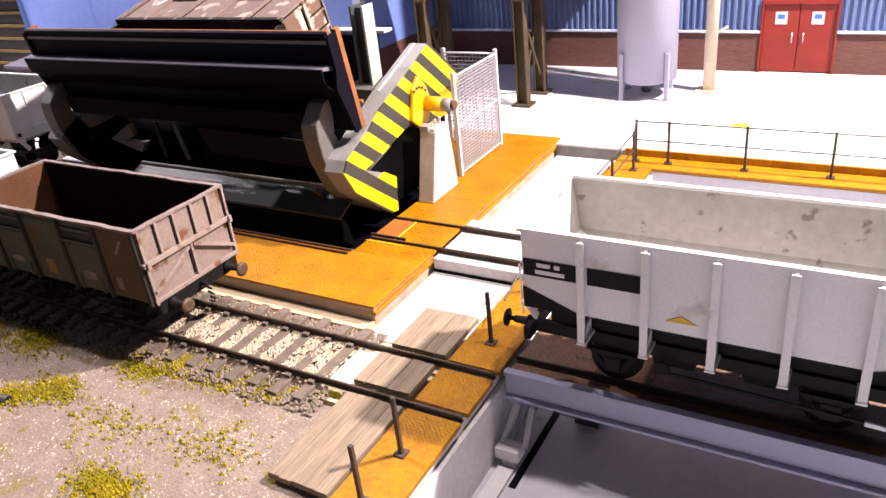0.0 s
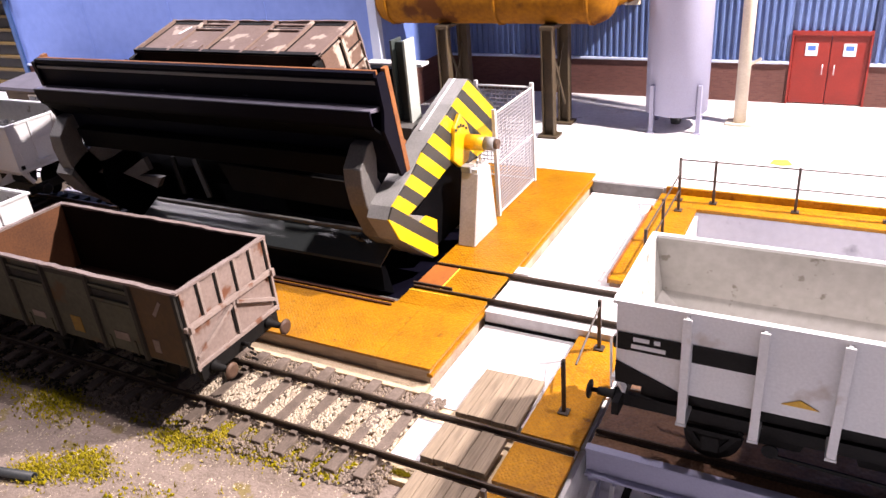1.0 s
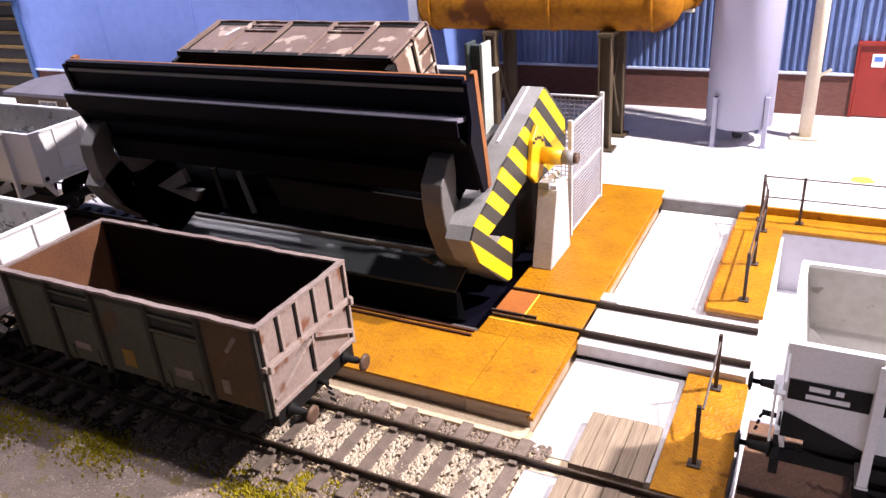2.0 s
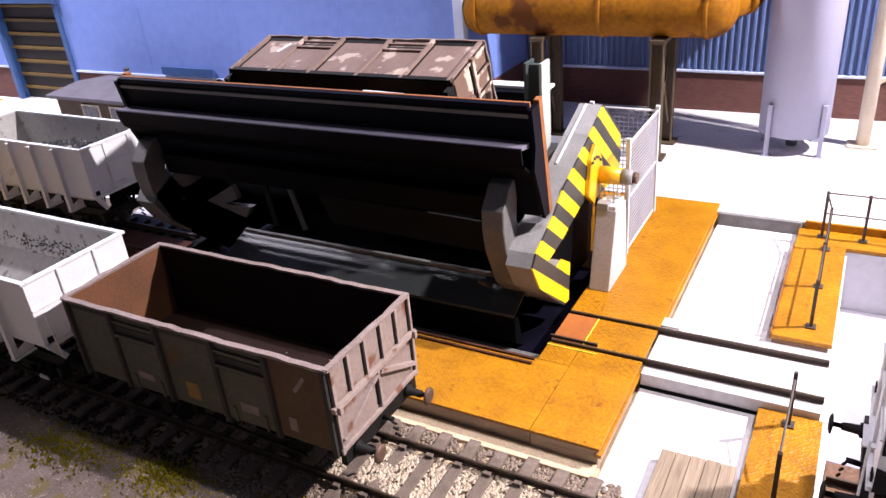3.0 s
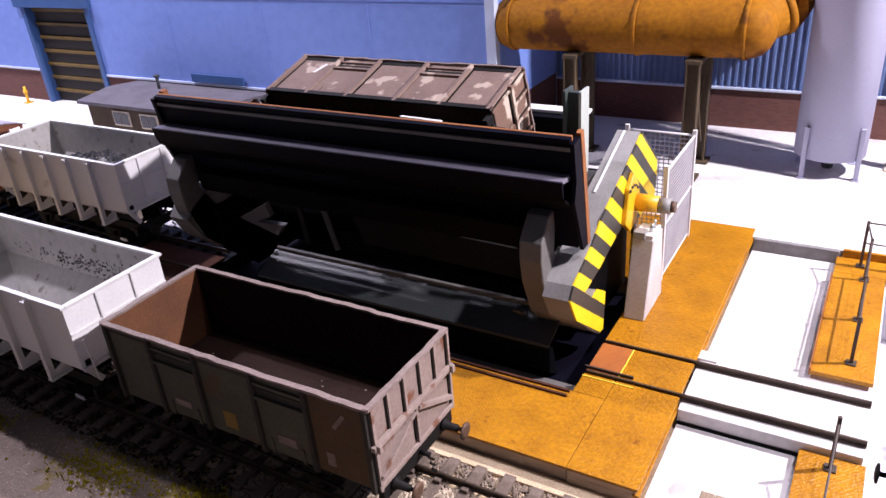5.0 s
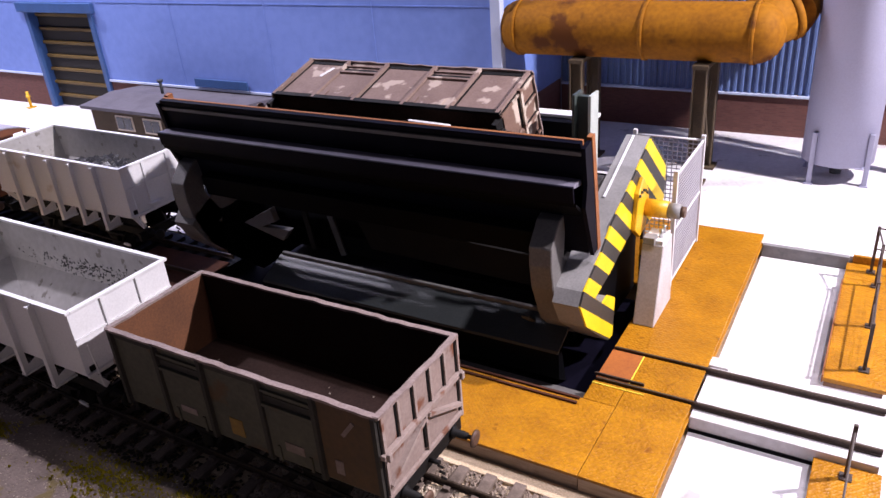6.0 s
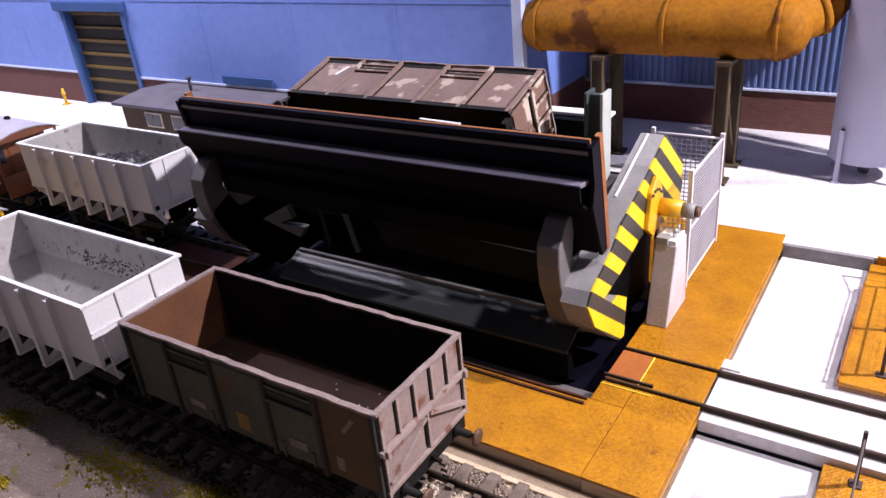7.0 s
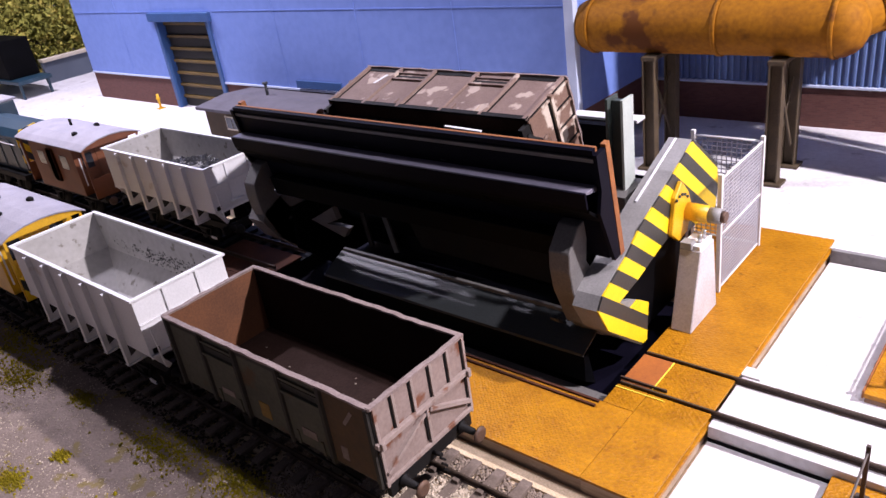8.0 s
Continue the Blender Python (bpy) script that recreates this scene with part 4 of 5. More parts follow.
# ---------------------------------------------------------------- traverser
trav = thing("traverser", (0, 0, 0), "grey steel traverser table with brown deck", "traverser")
part("deck_plate", box(-0.1285, 0.65, 0.2485, 0.3045, -0.004, -0.0025, 0.0003), M_BROWNDECK, trav)
part("girder", box(-0.1285, 0.65, 0.2465, 0.2492, -0.0115, -0.0008, 0.0005), M_SILO, trav, "pale grey side girder")
part("girder_flange", box(-0.1285, 0.65, 0.2440, 0.2492, -0.0132, -0.0116, 0.0005), M_SILO, trav)
part("girder_lip", box(-0.1285, 0.65, 0.2452, 0.2492, -0.0006, 0.0012, 0.0004), M_SILO, trav)
part("girder", box(-0.1285, 0.65, 0.3045, 0.3072, -0.0205, -0.0024, 0.0005), M_SILO, trav)
part("end_beam", box(-0.1283, -0.124, 0.2494, 0.3043, -0.0205, -0.0042), M_SILO, trav)
for yc in (0.2755,):
    for dy in (-0.016, 0.016):
        rail_bar(-0.128, 0.65, yc + dy, 0.001, trav)
for s in (-1, 1):
    part("brace", slab((-0.1225 + 0.004 * s, 0.250, -0.0205), (-0.1225 + 0.0055 * s, 0.237, -0.033), 0.003, 0.0016, (1, 0, 0)), M_WHITEST, trav)
    part("brace", slab((-0.1225 + 0.004 * s, 0.264, -0.0205), (-0.1225 + 0.002 * s, 0.240, -0.036), 0.0025, 0.0012, (1, 0, 0)), M_SILO, trav)
part("brace_foot", box(-0.1290, -0.1175, 0.2315, 0.2395, -0.0385, -0.0325, 0.0005), M_WHITEST, trav)
part("brace_post", box(-0.1265, -0.1205, 0.2335, 0.2385, -0.044, -0.0386), M_WHITEST, trav)
part("guide_rail", box(-0.1275, -0.1195, 0.12, 0.2312, -0.0438, -0.0418, 0.0004), M_WHITEST, trav)
for x in (-0.10, 0.05, 0.2):
    part("cross_beam", box(x - 0.004, x + 0.004, 0.2494, 0.3043, -0.019, -0.0045), M_DGREY, trav)
    part("wheel_support", box(x - 0.006, x + 0.006, 0.274, 0.286, -0.044, -0.0192), M_DGREY, trav)


# ---------------------------------------------------------------- tippler
tip = thing("wagon_tippler", (0, 0, 0), "black and grey rotary wagon tippler raised over its pit", "wagon tippler")
# tipping table seen from below: wall, shelf flange, edge strips
c16, s16 = math.cos(radians(10)), math.sin(radians(10))
XL, XR = -0.5445, -0.2705
top = Vector((0, 0.3354, 0.1306))
down = Vector((0, s16, -c16))
inn = Vector((0, c16, s16))


def tp(u, v):
    """Place on the table: u metres down from its upper edge, v metres behind its face."""
    q = top + down * u + inn * v
    return (q.y, q.z)


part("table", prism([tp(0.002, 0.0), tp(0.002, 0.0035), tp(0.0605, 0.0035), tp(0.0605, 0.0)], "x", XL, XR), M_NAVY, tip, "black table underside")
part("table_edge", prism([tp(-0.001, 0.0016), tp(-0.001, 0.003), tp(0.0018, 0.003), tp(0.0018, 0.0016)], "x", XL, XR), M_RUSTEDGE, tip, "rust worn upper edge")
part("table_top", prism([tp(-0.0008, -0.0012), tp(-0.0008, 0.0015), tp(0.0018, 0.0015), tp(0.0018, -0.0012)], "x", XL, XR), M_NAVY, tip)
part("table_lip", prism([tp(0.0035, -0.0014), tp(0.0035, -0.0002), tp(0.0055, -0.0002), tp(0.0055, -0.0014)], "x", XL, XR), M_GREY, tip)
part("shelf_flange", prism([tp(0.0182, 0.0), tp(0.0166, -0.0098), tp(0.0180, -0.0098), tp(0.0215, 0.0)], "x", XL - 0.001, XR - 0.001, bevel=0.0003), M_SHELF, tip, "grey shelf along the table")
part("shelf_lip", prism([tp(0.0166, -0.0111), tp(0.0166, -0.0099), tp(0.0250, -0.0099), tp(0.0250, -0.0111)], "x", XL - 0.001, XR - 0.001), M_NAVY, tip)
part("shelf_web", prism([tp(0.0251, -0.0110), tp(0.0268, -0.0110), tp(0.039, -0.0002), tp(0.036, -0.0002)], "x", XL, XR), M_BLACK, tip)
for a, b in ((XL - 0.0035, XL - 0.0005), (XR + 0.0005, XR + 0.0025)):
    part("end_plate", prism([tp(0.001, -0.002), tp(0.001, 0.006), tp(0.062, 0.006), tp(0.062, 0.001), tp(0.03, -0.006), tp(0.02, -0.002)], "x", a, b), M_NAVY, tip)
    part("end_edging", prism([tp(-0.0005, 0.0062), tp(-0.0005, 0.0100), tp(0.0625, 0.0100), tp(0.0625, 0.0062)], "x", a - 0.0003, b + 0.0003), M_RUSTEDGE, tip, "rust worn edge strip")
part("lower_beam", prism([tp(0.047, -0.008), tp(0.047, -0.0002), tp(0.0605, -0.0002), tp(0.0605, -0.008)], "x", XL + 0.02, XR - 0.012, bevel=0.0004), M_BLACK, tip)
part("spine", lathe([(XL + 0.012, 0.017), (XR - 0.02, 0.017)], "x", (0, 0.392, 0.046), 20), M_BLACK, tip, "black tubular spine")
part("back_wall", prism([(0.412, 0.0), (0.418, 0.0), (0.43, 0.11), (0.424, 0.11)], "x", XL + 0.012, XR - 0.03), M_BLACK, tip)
for x in (-0.50, -0.445, -0.39, -0.335):
    part("stiffener", prism([tp(0.0292, -0.0095), tp(0.039, -0.0004), tp(0.0292, -0.0004)], "x", x, x + 0.0012), M_NAVY, tip)
# lower apron under the table
part("apron_plate", prism([(0.333, 0.0158), (0.3335, 0.0172), (0.3535, 0.0262), (0.3535, 0.0246)], "x", -0.486, -0.2815), M_APRON, tip, "dark grey sloping apron plate")
part("apron_edge", prism([(0.3528, 0.0262), (0.3528, 0.0285), (0.3552, 0.0285), (0.3552, 0.0250)], "x", -0.484, -0.288, bevel=0.0003), M_GREY, tip)
part("apron_front", prism([(0.334, 0.0155), (0.338, 0.0155), (0.344, -0.0078), (0.334, -0.0005)], "x", -0.486, -0.2815), M_BLACK, tip)
part("sump_plate", box(-0.50, HX1 - 0.001, 0.3185, 0.334, -0.0078, -0.0045), M_GREY, tip, "grey floor plate in the pit")


def ring(x0, x1, x2, out):
    """C-shaped end ring: hooked plate behind, and the broad arm in front that ends at the pivot."""
    hook = [(0.3445, 0.0915), (0.3375, 0.0900), (0.3275, 0.0790), (0.3270, 0.0690), (0.3290, 0.0560), (0.3385, 0.0330), (0.355, 0.0165), (0.373, 0.0055), (0.402, 0.0015), (0.402, 0.040), (0.385, 0.0535), (0.3640, 0.0520), (0.3530, 0.0525), (0.3430, 0.0690), (0.3450, 0.0830)]
    part("hook_plate", prism(hook, "x", x0, x1, bevel=0.0005), M_GREY, tip, "grey hooked ring plate")
    arm = [(0.3320, 0.0570), (0.3270, 0.0510), (0.3365, 0.0340), (0.355, 0.0178), (0.3700, 0.0060), (0.3775, 0.0050), (0.3803, 0.0280), (0.3660, 0.0365), (0.3480, 0.0450), (0.3690, 0.0480), (0.3960, 0.0545), (0.4100, 0.0560), (0.4300, 0.0480), (0.4714, 0.0470), (0.4750, 0.0590), (0.4730, 0.0750), (0.4385, 0.1015), (0.3860, 0.0820)]
    part("end_arm", prism(arm, "x", min(x1, x2), max(x1, x2)), M_LGREY if out > 0 else M_GREY, tip, "light grey end arm")
    if out > 0:
        limb = [(0.3320, 0.0570), (0.3270, 0.0510), (0.3365, 0.0340), (0.355, 0.0178), (0.3700, 0.0060), (0.3775, 0.0050), (0.3803, 0.0280), (0.3680, 0.0360), (0.3600, 0.0350), (0.3480, 0.0450), (0.3690, 0.0480), (0.3960, 0.0545), (0.4100, 0.0560), (0.4300, 0.0480), (0.4714, 0.0470), (0.4750, 0.0590), (0.4730, 0.0750), (0.4385, 0.1015), (0.4080, 0.0890), (0.3720, 0.0765), (0.3560, 0.0665)]
        part("hazard_panel", prism(limb, "x", x2 + 0.0002, x2 + 0.0012), M_HAZ, tip, "yellow and black striped end panel")


ring(-0.294, -0.282, -0.2685, 1)
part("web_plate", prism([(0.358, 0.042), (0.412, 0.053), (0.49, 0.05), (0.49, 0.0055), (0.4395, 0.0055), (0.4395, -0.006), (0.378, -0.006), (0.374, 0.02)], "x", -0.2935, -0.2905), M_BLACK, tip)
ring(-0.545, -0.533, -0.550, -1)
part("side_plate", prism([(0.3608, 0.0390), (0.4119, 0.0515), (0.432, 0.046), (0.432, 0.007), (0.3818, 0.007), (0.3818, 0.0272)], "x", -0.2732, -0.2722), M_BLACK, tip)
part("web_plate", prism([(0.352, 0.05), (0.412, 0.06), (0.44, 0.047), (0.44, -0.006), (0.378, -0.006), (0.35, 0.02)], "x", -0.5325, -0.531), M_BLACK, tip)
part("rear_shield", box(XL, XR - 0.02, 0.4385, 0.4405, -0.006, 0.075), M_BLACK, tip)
# bright strip along the arm, teeth below, hub and pivot
part("arm_strip", slab((-0.2775, 0.388, 0.0829), (-0.2775, 0.4375, 0.1013), 0.0012, 0.0006, (0, -0.35, 0.94)), M_SIGN, tip)
for i in range(8):
    a = i / 7
    part("ring_tooth", box(-0.3045, -0.3005, 0.339 + 0.018 * a, 0.341 + 0.018 * a, 0.0295 - 0.0155 * a, 0.0308 - 0.0155 * a), M_DGREY, tip)
hub = part("hub_plate", prism([(0.404, 0.058), (0.4085, 0.0785), (0.4165, 0.0855), (0.4255, 0.0765), (0.4305, 0.0645), (0.424, 0.052), (0.413, 0.0505)], "x", -0.2672, -0.2645, bevel=0.0004), M_YEL, tip, "yellow hub plate")
for k in range(5):
    part("bolt", rod((-0.2645, 0.409 + 0.0035 * k, 0.077 + 0.0018 * k - 0.0009 * k * k * 0.7), (-0.2635, 0.409 + 0.0035 * k, 0.077 + 0.0018 * k - 0.0009 * k * k * 0.7), 0.0009, seg=6), M_DGREY, hub)
part("strap", prism([(0.4235, 0.0515), (0.4275, 0.0535), (0.4265, 0.013), (0.4225, 0.013)], "x", -0.2672, -0.2655), stripes("strap_stripes", (0.85, 0.5, 0.01), (0.05, 0.03, 0.025), (0, 0, 1), 0.02, 0.3), tip, "striped hanging strap")
part("pivot_shaft", lathe([(-0.2645, 0.0052), (-0.2520, 0.0050), (-0.2519, 0.0041), (-0.2518, 0.0041)], "x", (0, 0.424, 0.0645), 24), M_YEL, tip)
part("pivot_sleeve", lathe([(-0.2518, 0.0044), (-0.2450, 0.0044)], "x", (0, 0.424, 0.0645), 24), M_LGREY, tip)
part("pivot_end", lathe([(-0.2450, 0.0032), (-0.2425, 0.0032)], "x", (0, 0.424, 0.0645), 20), M_BUFFER, tip)
# brackets and plates under the table
part("floor_bracket", prism([(-0.519, 0.042), (-0.493, 0.056), (-0.490, 0.047), (-0.503, 0.0415), (-0.479, 0.0425), (-0.486, 0.034)], "y", 0.358, 0.3625), M_GREY, tip, "pale grey bracket under the table")
part("stay_plate", slab((-0.447, 0.362, 0.058), (-0.438, 0.360, 0.031), 0.0045, 0.0015, (0, 1, 0)), M_DGREY, tip)
part("stay_plate", slab((-0.468, 0.362, 0.058), (-0.462, 0.360, 0.031), 0.0040, 0.0015, (0, 1, 0)), M_FRAME, tip)
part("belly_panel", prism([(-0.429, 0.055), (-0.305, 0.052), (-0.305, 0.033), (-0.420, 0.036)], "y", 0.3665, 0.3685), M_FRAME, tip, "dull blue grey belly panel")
part("cross_tube", rod((-0.535, 0.352, 0.0725), (-0.300, 0.352, 0.0690), 0.0012, seg=10), M_DGREY, tip)
# clamp post standing up from the table, and linkage
part("clamp_post", box(-0.2985, -0.2915, 0.4040, 0.4080, 0.076, 0.1320, 0.0004), M_GREEN, tip, "dark green clamp post")
part("clamp_flange", box(-0.2913, -0.2897, 0.400, 0.412, 0.076, 0.1335, 0.0003), M_PALEGREEN, tip)
part("clamp_flange", box(-0.3003, -0.2987, 0.400, 0.412, 0.076, 0.1335, 0.0003), M_GREEN, tip)
part("clamp_foot", prism([(0.392, 0.082), (0.416, 0.084), (0.416, 0.078), (0.392, 0.07)], "x", -0.308, -0.286), M_GREY, tip)
part("link", slab((-0.288, 0.372, 0.075), (-0.288, 0.405, 0.072), 0.004, 0.002, (1, 0, 0)), M_DGREY, tip)
part("link", slab((-0.283, 0.368, 0.0695), (-0.283, 0.398, 0.0585), 0.003, 0.002, (1, 0, 0)), M_LGREY, tip)
part("link_rod", rod((-0.296, 0.372, 0.081), (-0.279, 0.372, 0.081), 0.0012), M_RUSTEDGE, tip)
part("link_rod", rod((-0.299, 0.366, 0.064), (-0.276, 0.366, 0.064), 0.0012), M_DGREY, tip)
part("link_pin", rod((-0.2865, 0.3515, 0.0845), (-0.2855, 0.3515, 0.0845), 0.0012), M_STEEL, tip)
part("wagon_clamp", box(-0.345, -0.300, 0.436, 0.446, 0.1085, 0.1105, 0.0004), M_WHITEST, tip, "white clamp beam")
part("clamp_block", box(-0.343, -0.318, 0.4365, 0.445, 0.098, 0.1075, 0.0005), M_RUSTPATCH, tip)
part("clamp_block", box(-0.3175, -0.315, 0.437, 0.445, 0.0985, 0.108, 0.0003), M_LGREY, tip)

ped = thing("bearing_pedestal", (-0.2545, 0.411, DECK_Z), "pale cast concrete bearing pedestal on the deck", "pedestal")
part("block", prism([(-0.018, 0.0), (0.018, 0.0), (0.012, 0.046), (-0.006, 0.046)], "x", -0.0062, 0.0058, bevel=0.0005), M_PED, ped)
part("bearing_plate", box(-0.0055, 0.0050, -0.0055, 0.011, 0.046, 0.0485, 0.0003), M_WHITEST, ped)
part("bearing_cap", box(-0.0055, 0.001, -0.0075, -0.001, 0.0462, 0.0505, 0.0004), M_LGREY, ped)
for k in (0.0, 0.006):
    part("bearing_bolt", rod((0.0025, k, 0.0485), (0.0025, k, 0.0535), 0.0011, seg=8), M_STEEL, ped)


def mesh_panel(name, p, q, z0, z1, parent, pitch=0.0030, r=0.00032, mid=True):
    """A welded mesh panel between two uprights."""
    p, q = Vector((p[0], p[1], 0)), Vector((q[0], q[1], 0))
    length = (q - p).length
    d = (q - p) / length
    bm = bmesh.new()
    n = int((z1 - z0) / pitch)
    for i in range(n + 1):
        z = z0 + (z1 - z0) * i / n
        rod(p + Vector((0, 0, z)), q + Vector((0, 0, z)), r * 1.25, bm, 4)
    n = int(length / pitch)
    for i in range(n + 1):
        b = p + d * (length * i / n)
        rod(b + Vector((0, 0, z0)), b + Vector((0, 0, z1)), r, bm, 4)
    part(name, bm, M_MESH, parent)
    for z in ((z0, (z0 + z1) / 2, z1) if mid else (z0, z1)):
        part("rail", rod(p + Vector((0, 0, z)), q + Vector((0, 0, z)), 0.0008, seg=8), M_WHITEST, parent)


fence = thing("mesh_guard", (0, 0, DECK_Z), "white welded mesh safety guard round the drive", "fence")
FX, FY0, FY1 = -0.2535, 0.4430, 0.5100
corners = [(FX, FY0), (FX, FY1), (-0.298, FY1)]
for x, y in corners:
    part("post", box(x - 0.0013, x + 0.0013, y - 0.0013, y + 0.0013, 0, 0.076, 0.0003), M_WHITEST, fence)
mesh_panel("mesh", corners[0], corners[1], 0.002, 0.0725, fence, 0.0023, 0.0003)
mesh_panel("mesh", corners[1], corners[2], 0.002, 0.0725, fence, mid=False)


# ---------------------------------------------------------------- tank, silo, posts
tank = thing("storage_tank", (-0.340, 0.640, 0.002), "rusty orange horizontal tank on steel legs", "tank")
R, TZ = 0.0225, 0.1175
part("shell", lathe([(-0.1195, 0.002), (-0.1185, 0.008), (-0.1155, 0.0145), (-0.111, 0.019), (-0.105, 0.0218), (-0.099, R), (0.092, R), (0.098, 0.0218), (0.104, 0.019), (0.1085, 0.0145), (0.1115, 0.008), (0.1125, 0.002)], "x", (0, 0, TZ), 48), M_TANK, tank)
duct = part("duct", rod((0.085, 0.004, TZ + 0.002), (0.110, 0.022, TZ + 0.010), 0.020, seg=28, r2=0.019), M_TANK, tank)
part("duct_collar", rod((0.1085, 0.021, TZ + 0.0096), (0.1125, 0.0237, TZ + 0.0111), 0.0200, seg=28), M_TANK, duct)
part("duct_end", rod((0.110, 0.020, TZ + 0.010), (0.112, 0.119, TZ + 0.012), 0.0188, seg=28), M_TANK, duct)
for x in (0.010, -0.099, 0.092):
    part("band", lathe([(x - 0.0016, R + 0.0002), (x - 0.0015, R + 0.0011), (x + 0.0015, R + 0.0011), (x + 0.0016, R + 0.0002)], "x", (0, 0, TZ), 48), M_TANK, tank)
for x in (-0.042, 0.058):
    part("cradle", prism([(-0.023, TZ - 0.021), (-0.023, TZ - 0.024), (0.023, TZ - 0.024), (0.023, TZ - 0.021), (0.012, TZ - 0.0205), (0, TZ - 0.0222), (-0.012, TZ - 0.0205)], "x", x - 0.006, x + 0.006), M_LEG, tank)
    for y in (-0.019, 0.022):
        bm = box(x - 0.0052, x - 0.0040, y - 0.0042, y + 0.0042, 0.002, TZ - 0.024)
        box(x + 0.0040, x + 0.0052, y - 0.0042, y + 0.0042, 0.002, TZ - 0.024, bm=bm)
        box(x - 0.0040, x + 0.0040, y - 0.0008, y + 0.0008, 0.002, TZ - 0.024, bm=bm)
        leg = part("leg", bm, M_LEG, tank)
        part("base_plate", box(x - 0.009, x + 0.009, y - 0.008, y + 0.008, 0, 0.0022, 0.0004), M_LEG, leg)
    part("brace", slab((x, -0.014, 0.02), (x, 0.017, 0.075), 0.003, 0.0012, (1, 0, 0)), M_LEG, tank)
    part("brace", slab((x + 0.0015, -0.014, 0.075), (x + 0.0015, 0.017, 0.02), 0.003, 0.0012, (1, 0, 0)), M_LEG, tank)

silo = thing("silo", (-0.1825, 0.672, 0.002), "tall pale lavender grey silo on stub legs", "silo")
part("shell", lathe([(0.0125, 0.006), (0.014, 0.021), (0.016, 0.0262), (0.30, 0.0262), (0.315, 0.02), (0.322, 0.004)], "z", (0, 0, 0), 48), M_SILO, silo)
for i in range(4):
    a = radians(233 + 90 * i)
    x, y = 0.0275 * math.cos(a), 0.0275 * math.sin(a)
    leg = part("leg", box(x - 0.0018, x + 0.0018, y - 0.0018, y + 0.0018, 0, 0.042, 0.0004), M_SILO, silo)
    part("foot", box(x - 0.003, x + 0.003, y - 0.003, y + 0.003, 0, 0.001), M_SILO, leg)
part("outlet", lathe([(0.003, 0.004), (0.0125, 0.006)], "z", (0, 0, 0), 20), M_DGREY, silo)

post = thing("pipe_post", (-0.1315, 0.691, 0.002), "cream painted steel column with cleats", "column")
part("shaft", rod((0, 0, 0.001), (0, 0, 0.26), 0.0053, seg=20), M_CREAM, post)
part("base_plate", box(-0.011, 0.011, -0.009, 0.009, 0, 0.0018, 0.0004), M_CREAM, post)
part("cleat", slab((0.0048, 0, 0.052), (0.0125, 0, 0.057), 0.0022, 0.0018, (0, 1, 0)), M_CREAM, post)
mk = part("ground_mark", prism([(-0.096, 0.597), (-0.088, 0.594), (-0.080, 0.597), (-0.084, 0.607), (-0.094, 0.606)], "z", 0.0021, 0.0026), M_YMARK)
tagged(mk, "yellow paint mark on the yard", "marking")


# ---------------------------------------------------------------- handrails
def handrail(name, posts, z0, zt, zm, label, rails=True):
    h = thing(name, (0, 0, z0), label, "handrail")
    for x, y in posts:
        p = part("post", box(x - 0.0009, x + 0.0009, y - 0.0009, y + 0.0009, 0, zt + 0.0012, 0.0003), M_POST, h)
        part("foot_plate", box(x - 0.0025, x + 0.0025, y - 0.0025, y + 0.0025, 0, 0.0008), M_POST, p)
    if rails:
        for a, b in zip(posts, posts[1:]):
            for z in (zm, zt):
                part("rail", rod((*a, z), (*b, z), 0.00055, seg=6), M_POST, h)
    return h


handrail("handrail", [(-0.147, 0.517), (-0.1235, 0.517), (-0.0712, 0.517), (-0.0175, 0.517), (0.037, 0.517), (0.09, 0.517), (0.145, 0.517)], -0.001, 0.0305, 0.0165, "dark two-rail handrail along the walkway")
h2 = handrail("handrail", [(-0.1435, 0.499), (-0.1435, 0.45), (-0.1435, 0.405)], -0.001, 0.0275, 0.015, "dark two-rail handrail along the walkway edge")
part("rail_end", rod((-0.1435, 0.499, 0.0275), (-0.147, 0.5165, 0.0305), 0.00055, seg=6), M_POST, h2)
handrail("walkway_post", [(-0.1455, 0.1555)], -0.001, 0.0265, 0.0, "dark steel stanchion on the walkway", False)
handrail("walkway_post", [(-0.1452, 0.1835)], -0.001, 0.0275, 0.0, "dark steel stanchion on the walkway", False)
handrail("walkway_post", [(-0.1450, 0.2665)], -0.001, 0.0275, 0.0, "dark steel stanchion on the walkway", False)
h3 = handrail("handrail", [(-0.1450, 0.320)], -0.001, 0.0275, 0.015, "dark stanchion with a rail down to the walkway", False)
part("rail", rod((-0.145, 0.320, 0.0255), (-0.1455, 0.285, 0.0135), 0.00055, seg=6), M_POST, h3)

# ---------------------------------------------------------------- hut
hut = thing("hut", (-0.83, 0.579, 0.002), "low brown hut with grey felt roof", "hut")
HW, HD, HZ = 0.1, 0.038, 0.0365
part("wall", box(-HW, HW, -HD, HD, 0, HZ), M_HUT, hut)
part("roof", prism([(-HD - 0.007, HZ), (HD + 0.007, HZ), (HD + 0.007, HZ + 0.0035), (0, HZ + 0.008), (-HD - 0.007, HZ + 0.0035)], "x", -HW - 0.008, HW + 0.008), M_ROOF, hut)
part("gable_board", box(HW, HW + 0.0015, -HD, HD, 0.0, HZ - 0.001), M_CREAM, hut)
part("chimney", rod((-0.035, 0.012, HZ + 0.005), (-0.035, 0.012, HZ + 0.02), 0.0018), M_DGREY, hut)
